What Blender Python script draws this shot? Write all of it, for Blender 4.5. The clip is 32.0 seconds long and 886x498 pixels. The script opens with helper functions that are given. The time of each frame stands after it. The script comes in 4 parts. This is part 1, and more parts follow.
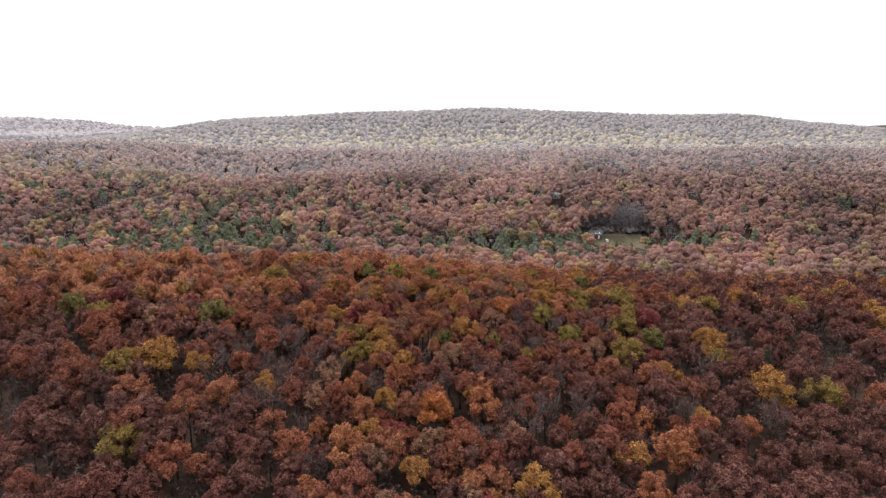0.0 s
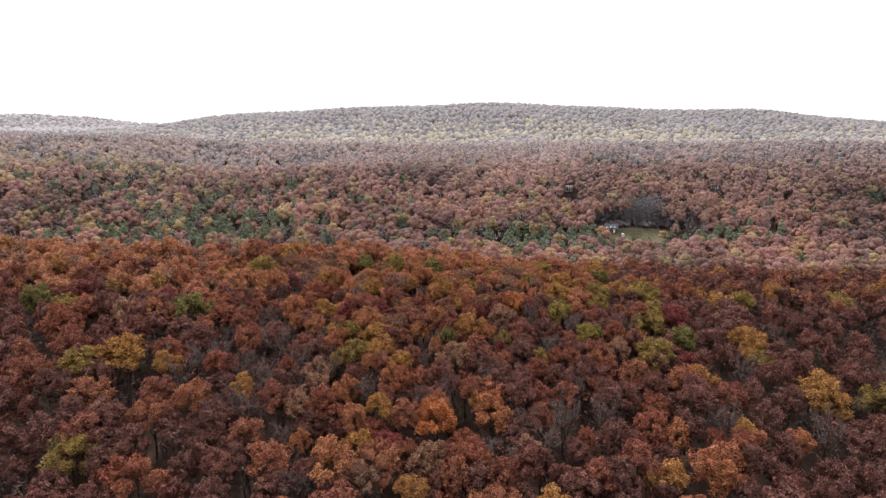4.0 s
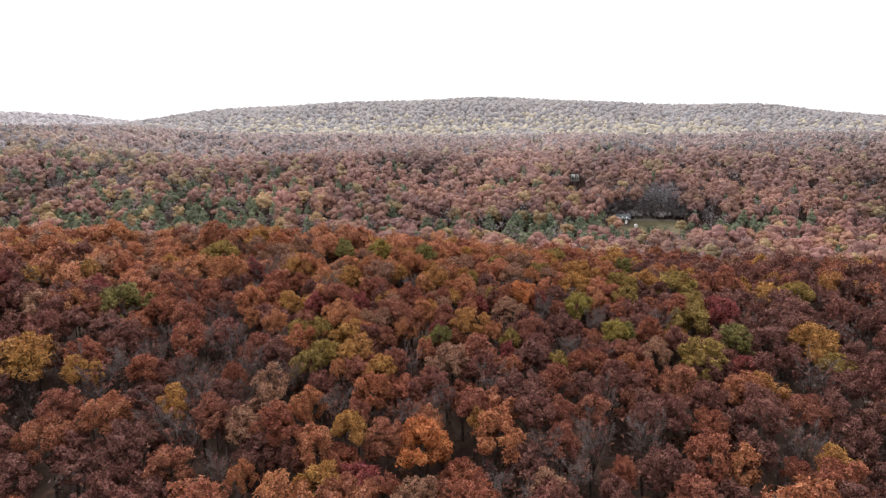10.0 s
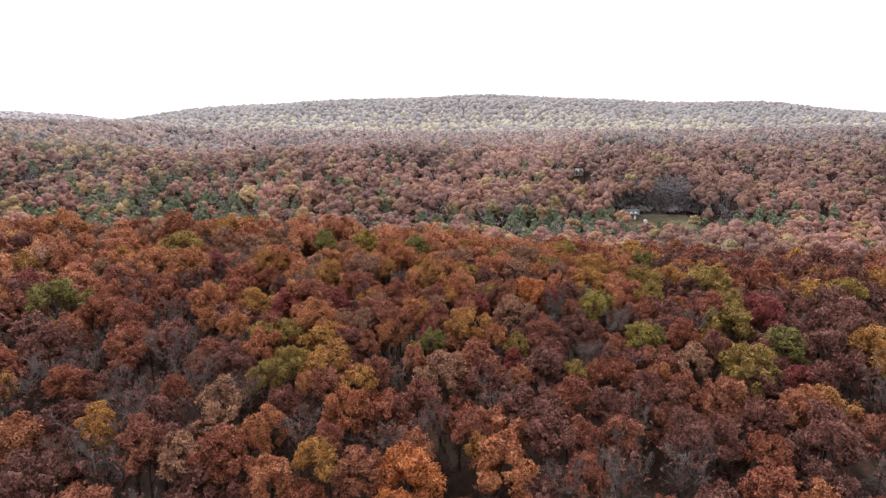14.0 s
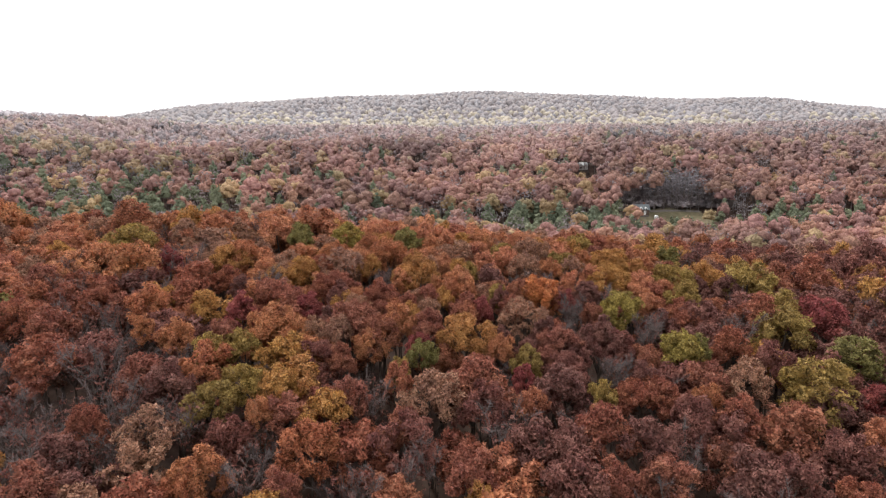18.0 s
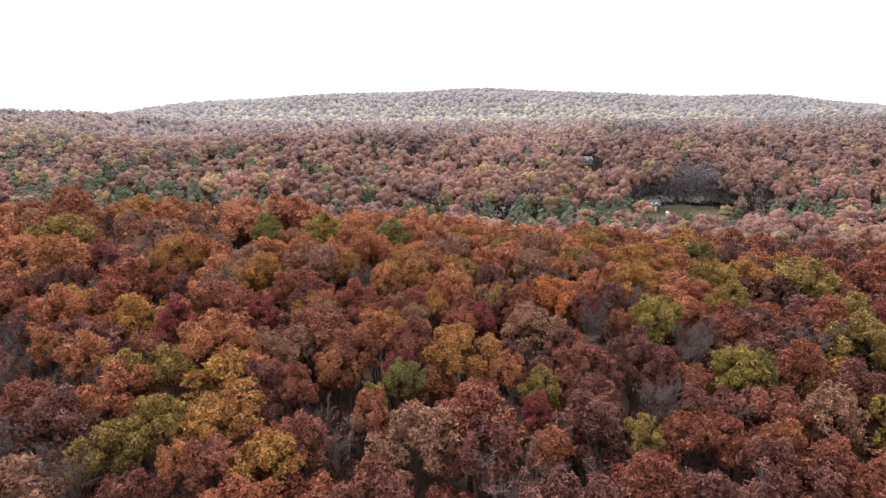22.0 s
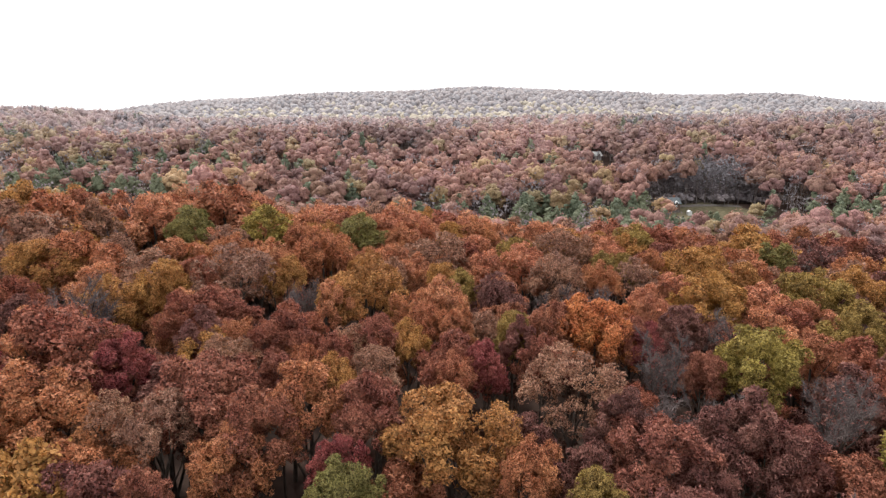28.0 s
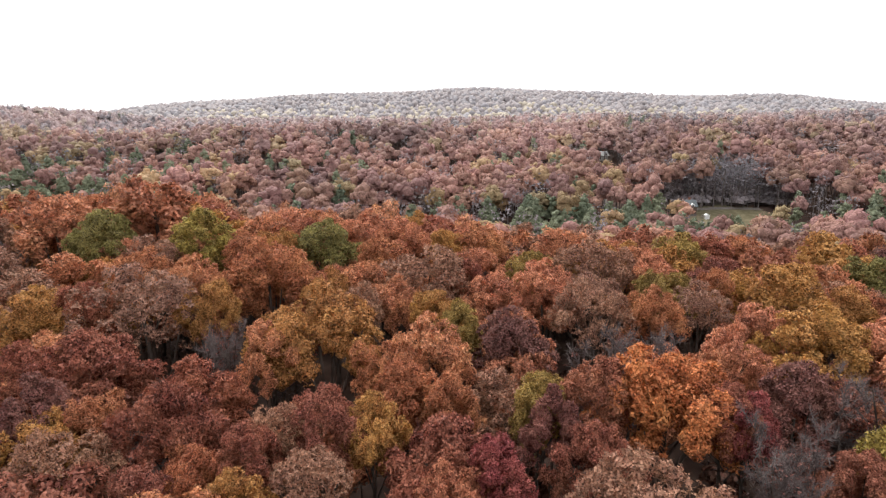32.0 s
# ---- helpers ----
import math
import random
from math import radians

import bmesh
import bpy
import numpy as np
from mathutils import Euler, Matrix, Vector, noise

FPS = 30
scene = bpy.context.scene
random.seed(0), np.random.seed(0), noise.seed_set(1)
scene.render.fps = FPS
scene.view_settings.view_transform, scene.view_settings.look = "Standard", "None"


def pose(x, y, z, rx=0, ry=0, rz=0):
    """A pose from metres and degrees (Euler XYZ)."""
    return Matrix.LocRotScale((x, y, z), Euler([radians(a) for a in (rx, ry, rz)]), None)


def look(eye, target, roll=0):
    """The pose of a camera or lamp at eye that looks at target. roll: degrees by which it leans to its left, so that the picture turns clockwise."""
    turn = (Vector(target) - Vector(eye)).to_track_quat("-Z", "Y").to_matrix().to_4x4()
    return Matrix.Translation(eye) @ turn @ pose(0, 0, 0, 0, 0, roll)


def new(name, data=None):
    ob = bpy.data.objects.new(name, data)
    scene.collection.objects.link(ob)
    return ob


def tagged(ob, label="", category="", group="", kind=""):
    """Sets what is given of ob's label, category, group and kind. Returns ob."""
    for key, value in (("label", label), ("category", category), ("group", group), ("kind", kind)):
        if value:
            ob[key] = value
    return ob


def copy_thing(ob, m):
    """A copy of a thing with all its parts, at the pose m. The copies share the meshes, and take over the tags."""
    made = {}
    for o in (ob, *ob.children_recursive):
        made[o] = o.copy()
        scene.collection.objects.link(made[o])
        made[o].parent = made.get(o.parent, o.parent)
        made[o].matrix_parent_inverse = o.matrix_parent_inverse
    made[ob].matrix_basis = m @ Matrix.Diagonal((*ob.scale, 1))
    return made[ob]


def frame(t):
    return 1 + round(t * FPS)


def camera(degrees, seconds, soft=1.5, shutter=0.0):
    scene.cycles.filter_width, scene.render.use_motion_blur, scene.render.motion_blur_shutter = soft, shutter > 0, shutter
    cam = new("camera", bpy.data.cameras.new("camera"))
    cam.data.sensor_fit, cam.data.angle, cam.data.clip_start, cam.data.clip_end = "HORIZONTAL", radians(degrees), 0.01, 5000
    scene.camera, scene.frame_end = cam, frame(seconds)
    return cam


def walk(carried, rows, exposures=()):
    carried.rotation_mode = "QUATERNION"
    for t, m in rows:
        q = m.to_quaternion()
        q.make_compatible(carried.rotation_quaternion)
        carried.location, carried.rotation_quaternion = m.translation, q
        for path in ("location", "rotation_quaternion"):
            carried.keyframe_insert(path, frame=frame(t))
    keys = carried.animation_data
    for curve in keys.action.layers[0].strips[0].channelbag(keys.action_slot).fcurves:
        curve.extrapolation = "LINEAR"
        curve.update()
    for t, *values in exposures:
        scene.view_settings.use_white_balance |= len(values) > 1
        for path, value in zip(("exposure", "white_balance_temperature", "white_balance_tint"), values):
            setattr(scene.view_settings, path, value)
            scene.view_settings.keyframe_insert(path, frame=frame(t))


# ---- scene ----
# camera: a drone gliding forward and down towards a wooded crest
cam = camera(72.0, 32.0, soft=1.2)
EYE, TILT = 100.0, -12.8
ROWS = [
    (0.0, 0.00, 0.00, 0.00, 0.00, 0.00, 0.00),
    (0.5, 0.20, 2.56, -0.42, 0.24, -0.01, -0.03),
    (1.0, 0.41, 5.10, -0.81, 0.39, -0.03, -0.07),
    (1.5, 0.59, 7.64, -1.23, 0.46, -0.05, -0.08),
    (2.0, 0.75, 10.27, -1.61, 0.55, -0.07, -0.11),
    (2.5, 0.88, 12.88, -2.02, 0.64, -0.07, -0.11),
    (3.0, 1.00, 15.55, -2.44, 0.71, -0.06, -0.15),
    (3.5, 1.12, 18.25, -2.83, 0.75, -0.06, -0.18),
    (5.5, 1.47, 29.31, -4.53, 0.69, -0.01, -0.18),
    (6.0, 1.50, 32.04, -4.96, 0.66, -0.02, -0.18),
    (6.5, 1.53, 34.79, -5.38, 0.64, -0.01, -0.16),
    (7.0, 1.60, 37.56, -5.85, 0.64, 0.04, -0.18),
    (7.5, 1.62, 40.35, -6.30, 0.62, 0.06, -0.17),
    (8.0, 1.69, 43.16, -6.73, 0.61, 0.07, -0.15),
    (8.5, 1.77, 46.00, -7.16, 0.59, 0.10, -0.15),
    (9.0, 1.83, 48.78, -7.57, 0.56, 0.11, -0.16),
    (9.5, 1.92, 51.58, -8.01, 0.55, 0.11, -0.13),
    (10.0, 1.99, 54.36, -8.42, 0.53, 0.12, -0.13),
    (10.5, 2.09, 57.13, -8.89, 0.51, 0.15, -0.13),
    (11.0, 2.18, 59.89, -9.31, 0.51, 0.16, -0.14),
    (11.5, 2.31, 62.68, -9.75, 0.48, 0.18, -0.12),
    (12.0, 2.42, 65.45, -10.16, 0.46, 0.20, -0.15),
    (12.5, 2.48, 68.25, -10.62, 0.45, 0.21, -0.12),
    (13.0, 2.56, 71.04, -10.99, 0.43, 0.22, -0.12),
    (13.5, 2.68, 73.83, -11.17, 0.40, 0.28, -0.16),
    (14.0, 2.80, 76.49, -10.91, 0.37, 0.32, -0.13),
    (14.5, 2.86, 79.19, -10.68, 0.36, 0.32, -0.12),
    (16.5, 3.18, 89.97, -11.32, 0.27, 0.37, -0.00),
    (17.0, 3.32, 92.63, -11.55, 0.25, 0.39, 0.03),
    (17.5, 3.46, 95.27, -11.78, 0.24, 0.39, 0.02),
    (18.0, 3.58, 97.88, -11.97, 0.23, 0.38, 0.04),
    (18.5, 3.71, 100.50, -12.22, 0.22, 0.40, 0.04),
    (19.0, 3.86, 103.07, -12.43, 0.22, 0.40, 0.07),
    (19.5, 3.98, 105.67, -12.61, 0.21, 0.40, 0.06),
    (20.0, 4.13, 108.25, -12.75, 0.19, 0.40, 0.10),
    (20.5, 4.25, 110.82, -12.83, 0.15, 0.41, 0.09),
    (21.0, 4.42, 113.38, -12.91, 0.14, 0.42, 0.08),
    (21.5, 4.54, 115.86, -12.94, 0.11, 0.44, 0.07),
    (22.0, 4.67, 118.36, -12.87, 0.10, 0.47, 0.08),
    (22.5, 4.77, 120.85, -12.75, 0.08, 0.50, 0.06),
    (23.0, 4.94, 123.34, -12.57, 0.05, 0.56, 0.06),
    (23.5, 5.13, 125.84, -12.43, 0.03, 0.59, 0.06),
    (24.0, 5.29, 128.41, -12.41, 0.01, 0.58, 0.07),
    (24.5, 5.43, 131.01, -12.45, 0.00, 0.60, 0.08),
    (25.0, 5.56, 133.60, -12.51, 0.00, 0.63, 0.11),
    (25.5, 5.71, 136.18, -12.51, 0.00, 0.63, 0.10),
    (27.5, 6.11, 146.24, -12.49, -0.03, 0.77, 0.14),
    (28.0, 6.19, 148.69, -12.39, -0.06, 0.79, 0.15),
    (28.5, 6.27, 151.13, -12.32, -0.07, 0.82, 0.17),
    (29.0, 6.32, 153.57, -12.27, -0.08, 0.87, 0.20),
    (29.5, 6.40, 156.05, -12.19, -0.10, 0.91, 0.22),
    (30.0, 6.48, 158.57, -12.10, -0.12, 0.89, 0.25),
    (30.5, 6.50, 161.13, -11.90, -0.17, 0.91, 0.23),
    (31.0, 6.60, 163.63, -11.45, -0.20, 0.98, 0.25),
    (31.5, 6.72, 166.12, -11.01, -0.22, 1.03, 0.26),
    (32.0, 6.84, 168.63, -10.65, -0.24, 1.09, 0.25),
]
walk(cam, [(t, pose(0, 0, EYE, TILT, 0, 0) @ pose(x, y, z, 90 + pitch, roll, yaw)) for t, x, y, z, yaw, pitch, roll in ROWS],
     exposures=((0.0, 0.34), (16.0, 0.56), (32.0, 0.70)))

# ---- world, sun, exposure ----
SUN_ELEVATION, SUN_AZIMUTH = 55.0, -25.0  # degrees; azimuth from +y, positive to +x
world = bpy.data.worlds.new("overcast_sky")
world.use_nodes = True
scene.world = world
wn = world.node_tree.nodes
wl = world.node_tree.links
wn.clear()
w_out = wn.new("ShaderNodeOutputWorld")
w_bg = wn.new("ShaderNodeBackground")
w_sky = wn.new("ShaderNodeTexSky")
w_sky.sky_type = "NISHITA"
w_sky.sun_disc = False
w_sky.sun_elevation = radians(SUN_ELEVATION)
w_sky.sun_rotation = radians(SUN_AZIMUTH)
w_coord = wn.new("ShaderNodeTexCoord")
w_map = wn.new("ShaderNodeMapping")
w_map.inputs["Scale"].default_value = (1.0, 1.0, 3.0)
w_noise = wn.new("ShaderNodeTexNoise")
w_noise.inputs["Scale"].default_value = 2.2
w_noise.inputs["Detail"].default_value = 5.0
w_ramp = wn.new("ShaderNodeValToRGB")
w_ramp.color_ramp.elements[0].position = 0.3
w_ramp.color_ramp.elements[0].color = (0.88, 0.89, 0.92, 1)
w_ramp.color_ramp.elements[1].position = 0.62
w_ramp.color_ramp.elements[1].color = (0.97, 0.99, 1.03, 1)
w_gain = wn.new("ShaderNodeVectorMath")
w_gain.operation = "SCALE"
w_gain.inputs["Scale"].default_value = 11.5
w_mix = wn.new("ShaderNodeMixRGB")
w_mix.inputs["Fac"].default_value = 0.9
wl.new(w_coord.outputs["Generated"], w_map.inputs["Vector"])
wl.new(w_map.outputs["Vector"], w_noise.inputs["Vector"])
wl.new(w_noise.outputs["Fac"], w_ramp.inputs["Fac"])
wl.new(w_ramp.outputs["Color"], w_gain.inputs[0])
wl.new(w_sky.outputs["Color"], w_mix.inputs["Color1"])
wl.new(w_gain.outputs["Vector"], w_mix.inputs["Color2"])
wl.new(w_mix.outputs["Color"], w_bg.inputs["Color"])
w_bg.inputs["Strength"].default_value = 0.088
wl.new(w_bg.outputs["Background"], w_out.inputs["Surface"])

sun_data = bpy.data.lights.new("sun", "SUN")
sun_data.energy = 2.2
sun_data.angle = radians(10)
sun_data.color = (1.0, 0.97, 0.92)
sun = new("sun", sun_data)
se, sa = radians(SUN_ELEVATION), radians(SUN_AZIMUTH)
sun_way = Vector((math.sin(sa) * math.cos(se), math.cos(sa) * math.cos(se), math.sin(se)))
sun.matrix_world = look(sun_way * 400, (0, 0, 0))


# ---- materials ----
def material(name):
    m = bpy.data.materials.new(name)
    m.use_nodes = True
    m.node_tree.nodes.clear()
    return m, m.node_tree.nodes, m.node_tree.links


def leaf_material(name, colours=None, translucent=0.28, spread=0.75, cells=7.5, ruffle=2.1, gaps=0.0):
    """Foliage: the tree's colour from a ramp by the object's random (or the mesh's own leaf_colour), broken into single leaves
    of 1/cells metres, each with its own shade and tilt; gaps above 0 opens ragged holes between the leaves."""
    m, n, l = material(name)
    out = n.new("ShaderNodeOutputMaterial")
    if colours:
        info = n.new("ShaderNodeObjectInfo")
        ramp = n.new("ShaderNodeValToRGB")
        el = ramp.color_ramp.elements
        for i, c in enumerate(colours):
            e = el[i] if i < 2 else el.new(1.0)
            e.position = i / (len(colours) - 1)
            e.color = (*c, 1)
        l.new(info.outputs["Random"], ramp.inputs["Fac"])
        base = ramp.outputs["Color"]
    else:
        att = n.new("ShaderNodeAttribute")
        att.attribute_name = "leaf_colour"
        base = att.outputs["Color"]
    geo = n.new("ShaderNodeNewGeometry")
    coord = n.new("ShaderNodeTexCoord")
    noi = n.new("ShaderNodeTexNoise")
    noi.inputs["Scale"].default_value = 0.45
    noi.inputs["Detail"].default_value = 3.0
    l.new(coord.outputs["Object"], noi.inputs["Vector"])
    cell = n.new("ShaderNodeTexVoronoi")
    cell.inputs["Scale"].default_value = cells
    l.new(coord.outputs["Object"], cell.inputs["Vector"])
    split = n.new("ShaderNodeSeparateColor")
    l.new(cell.outputs["Color"], split.inputs["Color"])
    add = n.new("ShaderNodeMath")
    add.operation = "ADD"
    l.new(split.outputs["Red"], add.inputs[0])
    l.new(noi.outputs["Fac"], add.inputs[1])
    val = n.new("ShaderNodeMapRange")
    val.inputs["From Min"].default_value = 0.25
    val.inputs["From Max"].default_value = 1.55
    val.inputs["To Min"].default_value = 1.0 - spread
    val.inputs["To Max"].default_value = 1.0 + spread
    l.new(add.outputs[0], val.inputs["Value"])
    hue = n.new("ShaderNodeMapRange")
    hue.inputs["To Min"].default_value = 0.482
    hue.inputs["To Max"].default_value = 0.520
    l.new(noi.outputs["Fac"], hue.inputs["Value"])
    hsv = n.new("ShaderNodeHueSaturation")
    l.new(base, hsv.inputs["Color"])
    l.new(val.outputs["Result"], hsv.inputs["Value"])
    l.new(hue.outputs["Result"], hsv.inputs["Hue"])
    tilt = n.new("ShaderNodeVectorMath")
    tilt.operation = "MULTIPLY_ADD"
    tilt.inputs[1].default_value = (ruffle, ruffle, ruffle)
    off = n.new("ShaderNodeVectorMath")
    off.operation = "SUBTRACT"
    off.inputs[1].default_value = (0.5, 0.5, 0.38)
    l.new(cell.outputs["Color"], off.inputs[0])
    l.new(off.outputs["Vector"], tilt.inputs[0])
    l.new(geo.outputs["Normal"], tilt.inputs[2])
    nrm = n.new("ShaderNodeVectorMath")
    nrm.operation = "NORMALIZE"
    l.new(tilt.outputs["Vector"], nrm.inputs[0])
    bsdf = n.new("ShaderNodeBsdfPrincipled")
    bsdf.inputs["Roughness"].default_value = 0.62
    bsdf.inputs["Specular IOR Level"].default_value = 0.12
    l.new(hsv.outputs["Color"], bsdf.inputs["Base Color"])
    l.new(nrm.outputs["Vector"], bsdf.inputs["Normal"])
    tr = n.new("ShaderNodeBsdfTranslucent")
    l.new(hsv.outputs["Color"], tr.inputs["Color"])
    mix = n.new("ShaderNodeMixShader")
    mix.inputs["Fac"].default_value = translucent
    l.new(bsdf.outputs["BSDF"], mix.inputs[1])
    l.new(tr.outputs["BSDF"], mix.inputs[2])
    shade = mix.outputs["Shader"]
    if gaps:
        hole = n.new("ShaderNodeMath")
        hole.operation = "GREATER_THAN"
        hole.inputs[1].default_value = gaps
        l.new(cell.outputs["Distance"], hole.inputs[0])
        clear = n.new("ShaderNodeBsdfTransparent")
        cut = n.new("ShaderNodeMixShader")
        l.new(hole.outputs[0], cut.inputs["Fac"])
        l.new(shade, cut.inputs[1])
        l.new(clear.outputs["BSDF"], cut.inputs[2])
        shade = cut.outputs["Shader"]
    l.new(shade, out.inputs["Surface"])
    return m


def rough_material(name, dark, light, scale, bump=0.3, rough=0.85, stretch=(1, 1, 1), detail=6.0):
    m, n, l = material(name)
    out = n.new("ShaderNodeOutputMaterial")
    bsdf = n.new("ShaderNodeBsdfPrincipled")
    bsdf.inputs["Roughness"].default_value = rough
    bsdf.inputs["Specular IOR Level"].default_value = 0.45 if rough < 0.6 else 0.12
    coord = n.new("ShaderNodeTexCoord")
    mp = n.new("ShaderNodeMapping")
    mp.inputs["Scale"].default_value = stretch
    l.new(coord.outputs["Object"], mp.inputs["Vector"])
    fine = n.new("ShaderNodeTexNoise")
    fine.inputs["Scale"].default_value = scale
    fine.inputs["Detail"].default_value = detail
    broad = n.new("ShaderNodeTexNoise")
    broad.inputs["Scale"].default_value = scale * 0.13
    broad.inputs["Detail"].default_value = 3.0
    for t in (fine, broad):
        l.new(mp.outputs["Vector"], t.inputs["Vector"])
    mean = n.new("ShaderNodeMath")
    mean.operation = "ADD"
    l.new(fine.outputs["Fac"], mean.inputs[0])
    l.new(broad.outputs["Fac"], mean.inputs[1])
    ramp = n.new("ShaderNodeValToRGB")
    ramp.color_ramp.elements[0].position = 0.38
    ramp.color_ramp.elements[0].color = (*dark, 1)
    ramp.color_ramp.elements[1].position = 0.64
    ramp.color_ramp.elements[1].color = (*light, 1)
    half = n.new("ShaderNodeMath")
    half.operation = "MULTIPLY"
    half.inputs[1].default_value = 0.5
    l.new(mean.outputs[0], half.inputs[0])
    l.new(half.outputs[0], ramp.inputs["Fac"])
    l.new(ramp.outputs["Color"], bsdf.inputs["Base Color"])
    bp = n.new("ShaderNodeBump")
    bp.inputs["Strength"].default_value = bump
    l.new(fine.outputs["Fac"], bp.inputs["Height"])
    l.new(bp.outputs["Normal"], bsdf.inputs["Normal"])
    l.new(bsdf.outputs["BSDF"], out.inputs["Surface"])
    return m


PALETTE = {
    "russet": ((0.229, 0.079, 0.053), (0.286, 0.099, 0.061), (0.251, 0.095, 0.068), (0.308, 0.121, 0.069)),
    "brown": ((0.158, 0.070, 0.058), (0.189, 0.083, 0.068), (0.198, 0.076, 0.061)),
    "orange": ((0.352, 0.128, 0.068), (0.378, 0.157, 0.077), (0.330, 0.123, 0.075)),
    "bright": ((0.414, 0.139, 0.054), (0.431, 0.155, 0.063)),
    # russet lightened for the crest, with haze and sunlight in the colour
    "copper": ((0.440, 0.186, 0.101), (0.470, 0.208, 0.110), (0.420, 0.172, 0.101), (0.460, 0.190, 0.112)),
    "gold": ((0.372, 0.182, 0.062), (0.400, 0.205, 0.068), (0.350, 0.162, 0.062)),
    "olive": ((0.262, 0.170, 0.053), (0.290, 0.190, 0.061), (0.232, 0.156, 0.053)),
    "lime": ((0.262, 0.194, 0.055), (0.280, 0.206, 0.057)),
    "green": ((0.176, 0.148, 0.052), (0.198, 0.162, 0.056)),
    "crimson": ((0.233, 0.062, 0.058), (0.264, 0.070, 0.065)),
    "buff": ((0.285, 0.150, 0.101), (0.310, 0.160, 0.103), (0.265, 0.140, 0.099)),
}
LEAF = {k: leaf_material(k + "_leaves", v, spread=0.95, cells=8.5, ruffle=1.3, gaps=0.56) for k, v in PALETTE.items()}
SPRAY = {k: leaf_material(k + "_leaf_sprays", v, spread=0.75, cells=4.6, ruffle=1.3, gaps=0.56) for k, v in PALETTE.items()}
WOODS = leaf_material("mixed_autumn_leaves", None, 0.22, 0.66, 3.4, 1.9, 0.56)
# far foliage with flatter leaf contrast; its leaf_colour holds painted haze
FAR_WOODS = leaf_material("hazed_autumn_leaves", None, 0.22, 0.34, 2.2, 0.8)
RIDGE_WOODS = leaf_material("hazed_pale_leaves", None, 0.22, 0.14, 0.8, 0.4)
PINE = leaf_material("pine_needles", ((0.040, 0.062, 0.032), (0.055, 0.080, 0.040)), 0.1, 0.5, 6.0, gaps=0.5)
BARK = rough_material("grey_bark", (0.045, 0.034, 0.028), (0.15, 0.12, 0.10), 3.0, 0.6, 0.9, (1, 1, 0.25))
TWIG = rough_material("bare_twigs", (0.140, 0.108, 0.102), (0.220, 0.176, 0.164), 0.8, 0.0)
LITTER = rough_material("leaf_litter", (0.060, 0.038, 0.031), (0.120, 0.076, 0.058), 0.6, 0.5)
GRASS = rough_material("rough_autumn_grass", (0.105, 0.090, 0.050), (0.200, 0.165, 0.105), 0.5, 0.5)
# litter for behind the yard, paled to hold haze in its colour
HAZE_LITTER = rough_material("hazed_leaf_litter", (0.10, 0.082, 0.074), (0.18, 0.145, 0.13), 0.7, 0.4)
GRAVEL = rough_material("pale_gravel", (0.13, 0.11, 0.10), (0.20, 0.175, 0.155), 2.0, 0.4)
WHITE = rough_material("white_paint", (0.72, 0.72, 0.70), (0.84, 0.84, 0.82), 1.5, 0.05, 0.5)
SHINGLE = rough_material("grey_shingles", (0.075, 0.085, 0.09), (0.14, 0.15, 0.155), 4.0, 0.4)
SIDING = rough_material("brown_siding", (0.10, 0.065, 0.05), (0.16, 0.11, 0.085), 2.0, 0.2, 0.8, (0.3, 0.3, 6))
GLASS = rough_material("dark_window_glass", (0.02, 0.022, 0.025), (0.03, 0.033, 0.036), 0.4, 0.0, 0.12)
BRICK = rough_material("red_brick", (0.20, 0.09, 0.06), (0.30, 0.14, 0.10), 6.0, 0.3)


# ---- terrain ----
def glide(x, xs, zs):
    """A smooth curve through the knots (xs, zs)."""
    xs, zs = np.asarray(xs, float), np.asarray(zs, float)
    d = np.diff(zs) / np.diff(xs)
    m = np.concatenate(([d[0]], (d[1:] * np.diff(xs)[:-1] + d[:-1] * np.diff(xs)[1:]) / (xs[2:] - xs[:-2]), [d[-1]]))
    x = np.clip(x, xs[0], xs[-1])
    i = np.clip(np.searchsorted(xs, x) - 1, 0, len(xs) - 2)
    h = xs[i + 1] - xs[i]
    t = (x - xs[i]) / h
    return ((2 * t**3 - 3 * t**2 + 1) * zs[i] + (t**3 - 2 * t**2 + t) * h * m[i]
            + (-2 * t**3 + 3 * t**2) * zs[i + 1] + (t**3 - t**2) * h * m[i + 1])


def hill(x, y, cx, cy, sx, sy, h):
    return h * np.exp(-0.5 * (((x - cx) / sx) ** 2 + ((y - cy) / sy) ** 2))


def step(a, b, v):
    t = np.clip((v - a) / (b - a), 0, 1)
    return t * t * (3 - 2 * t)


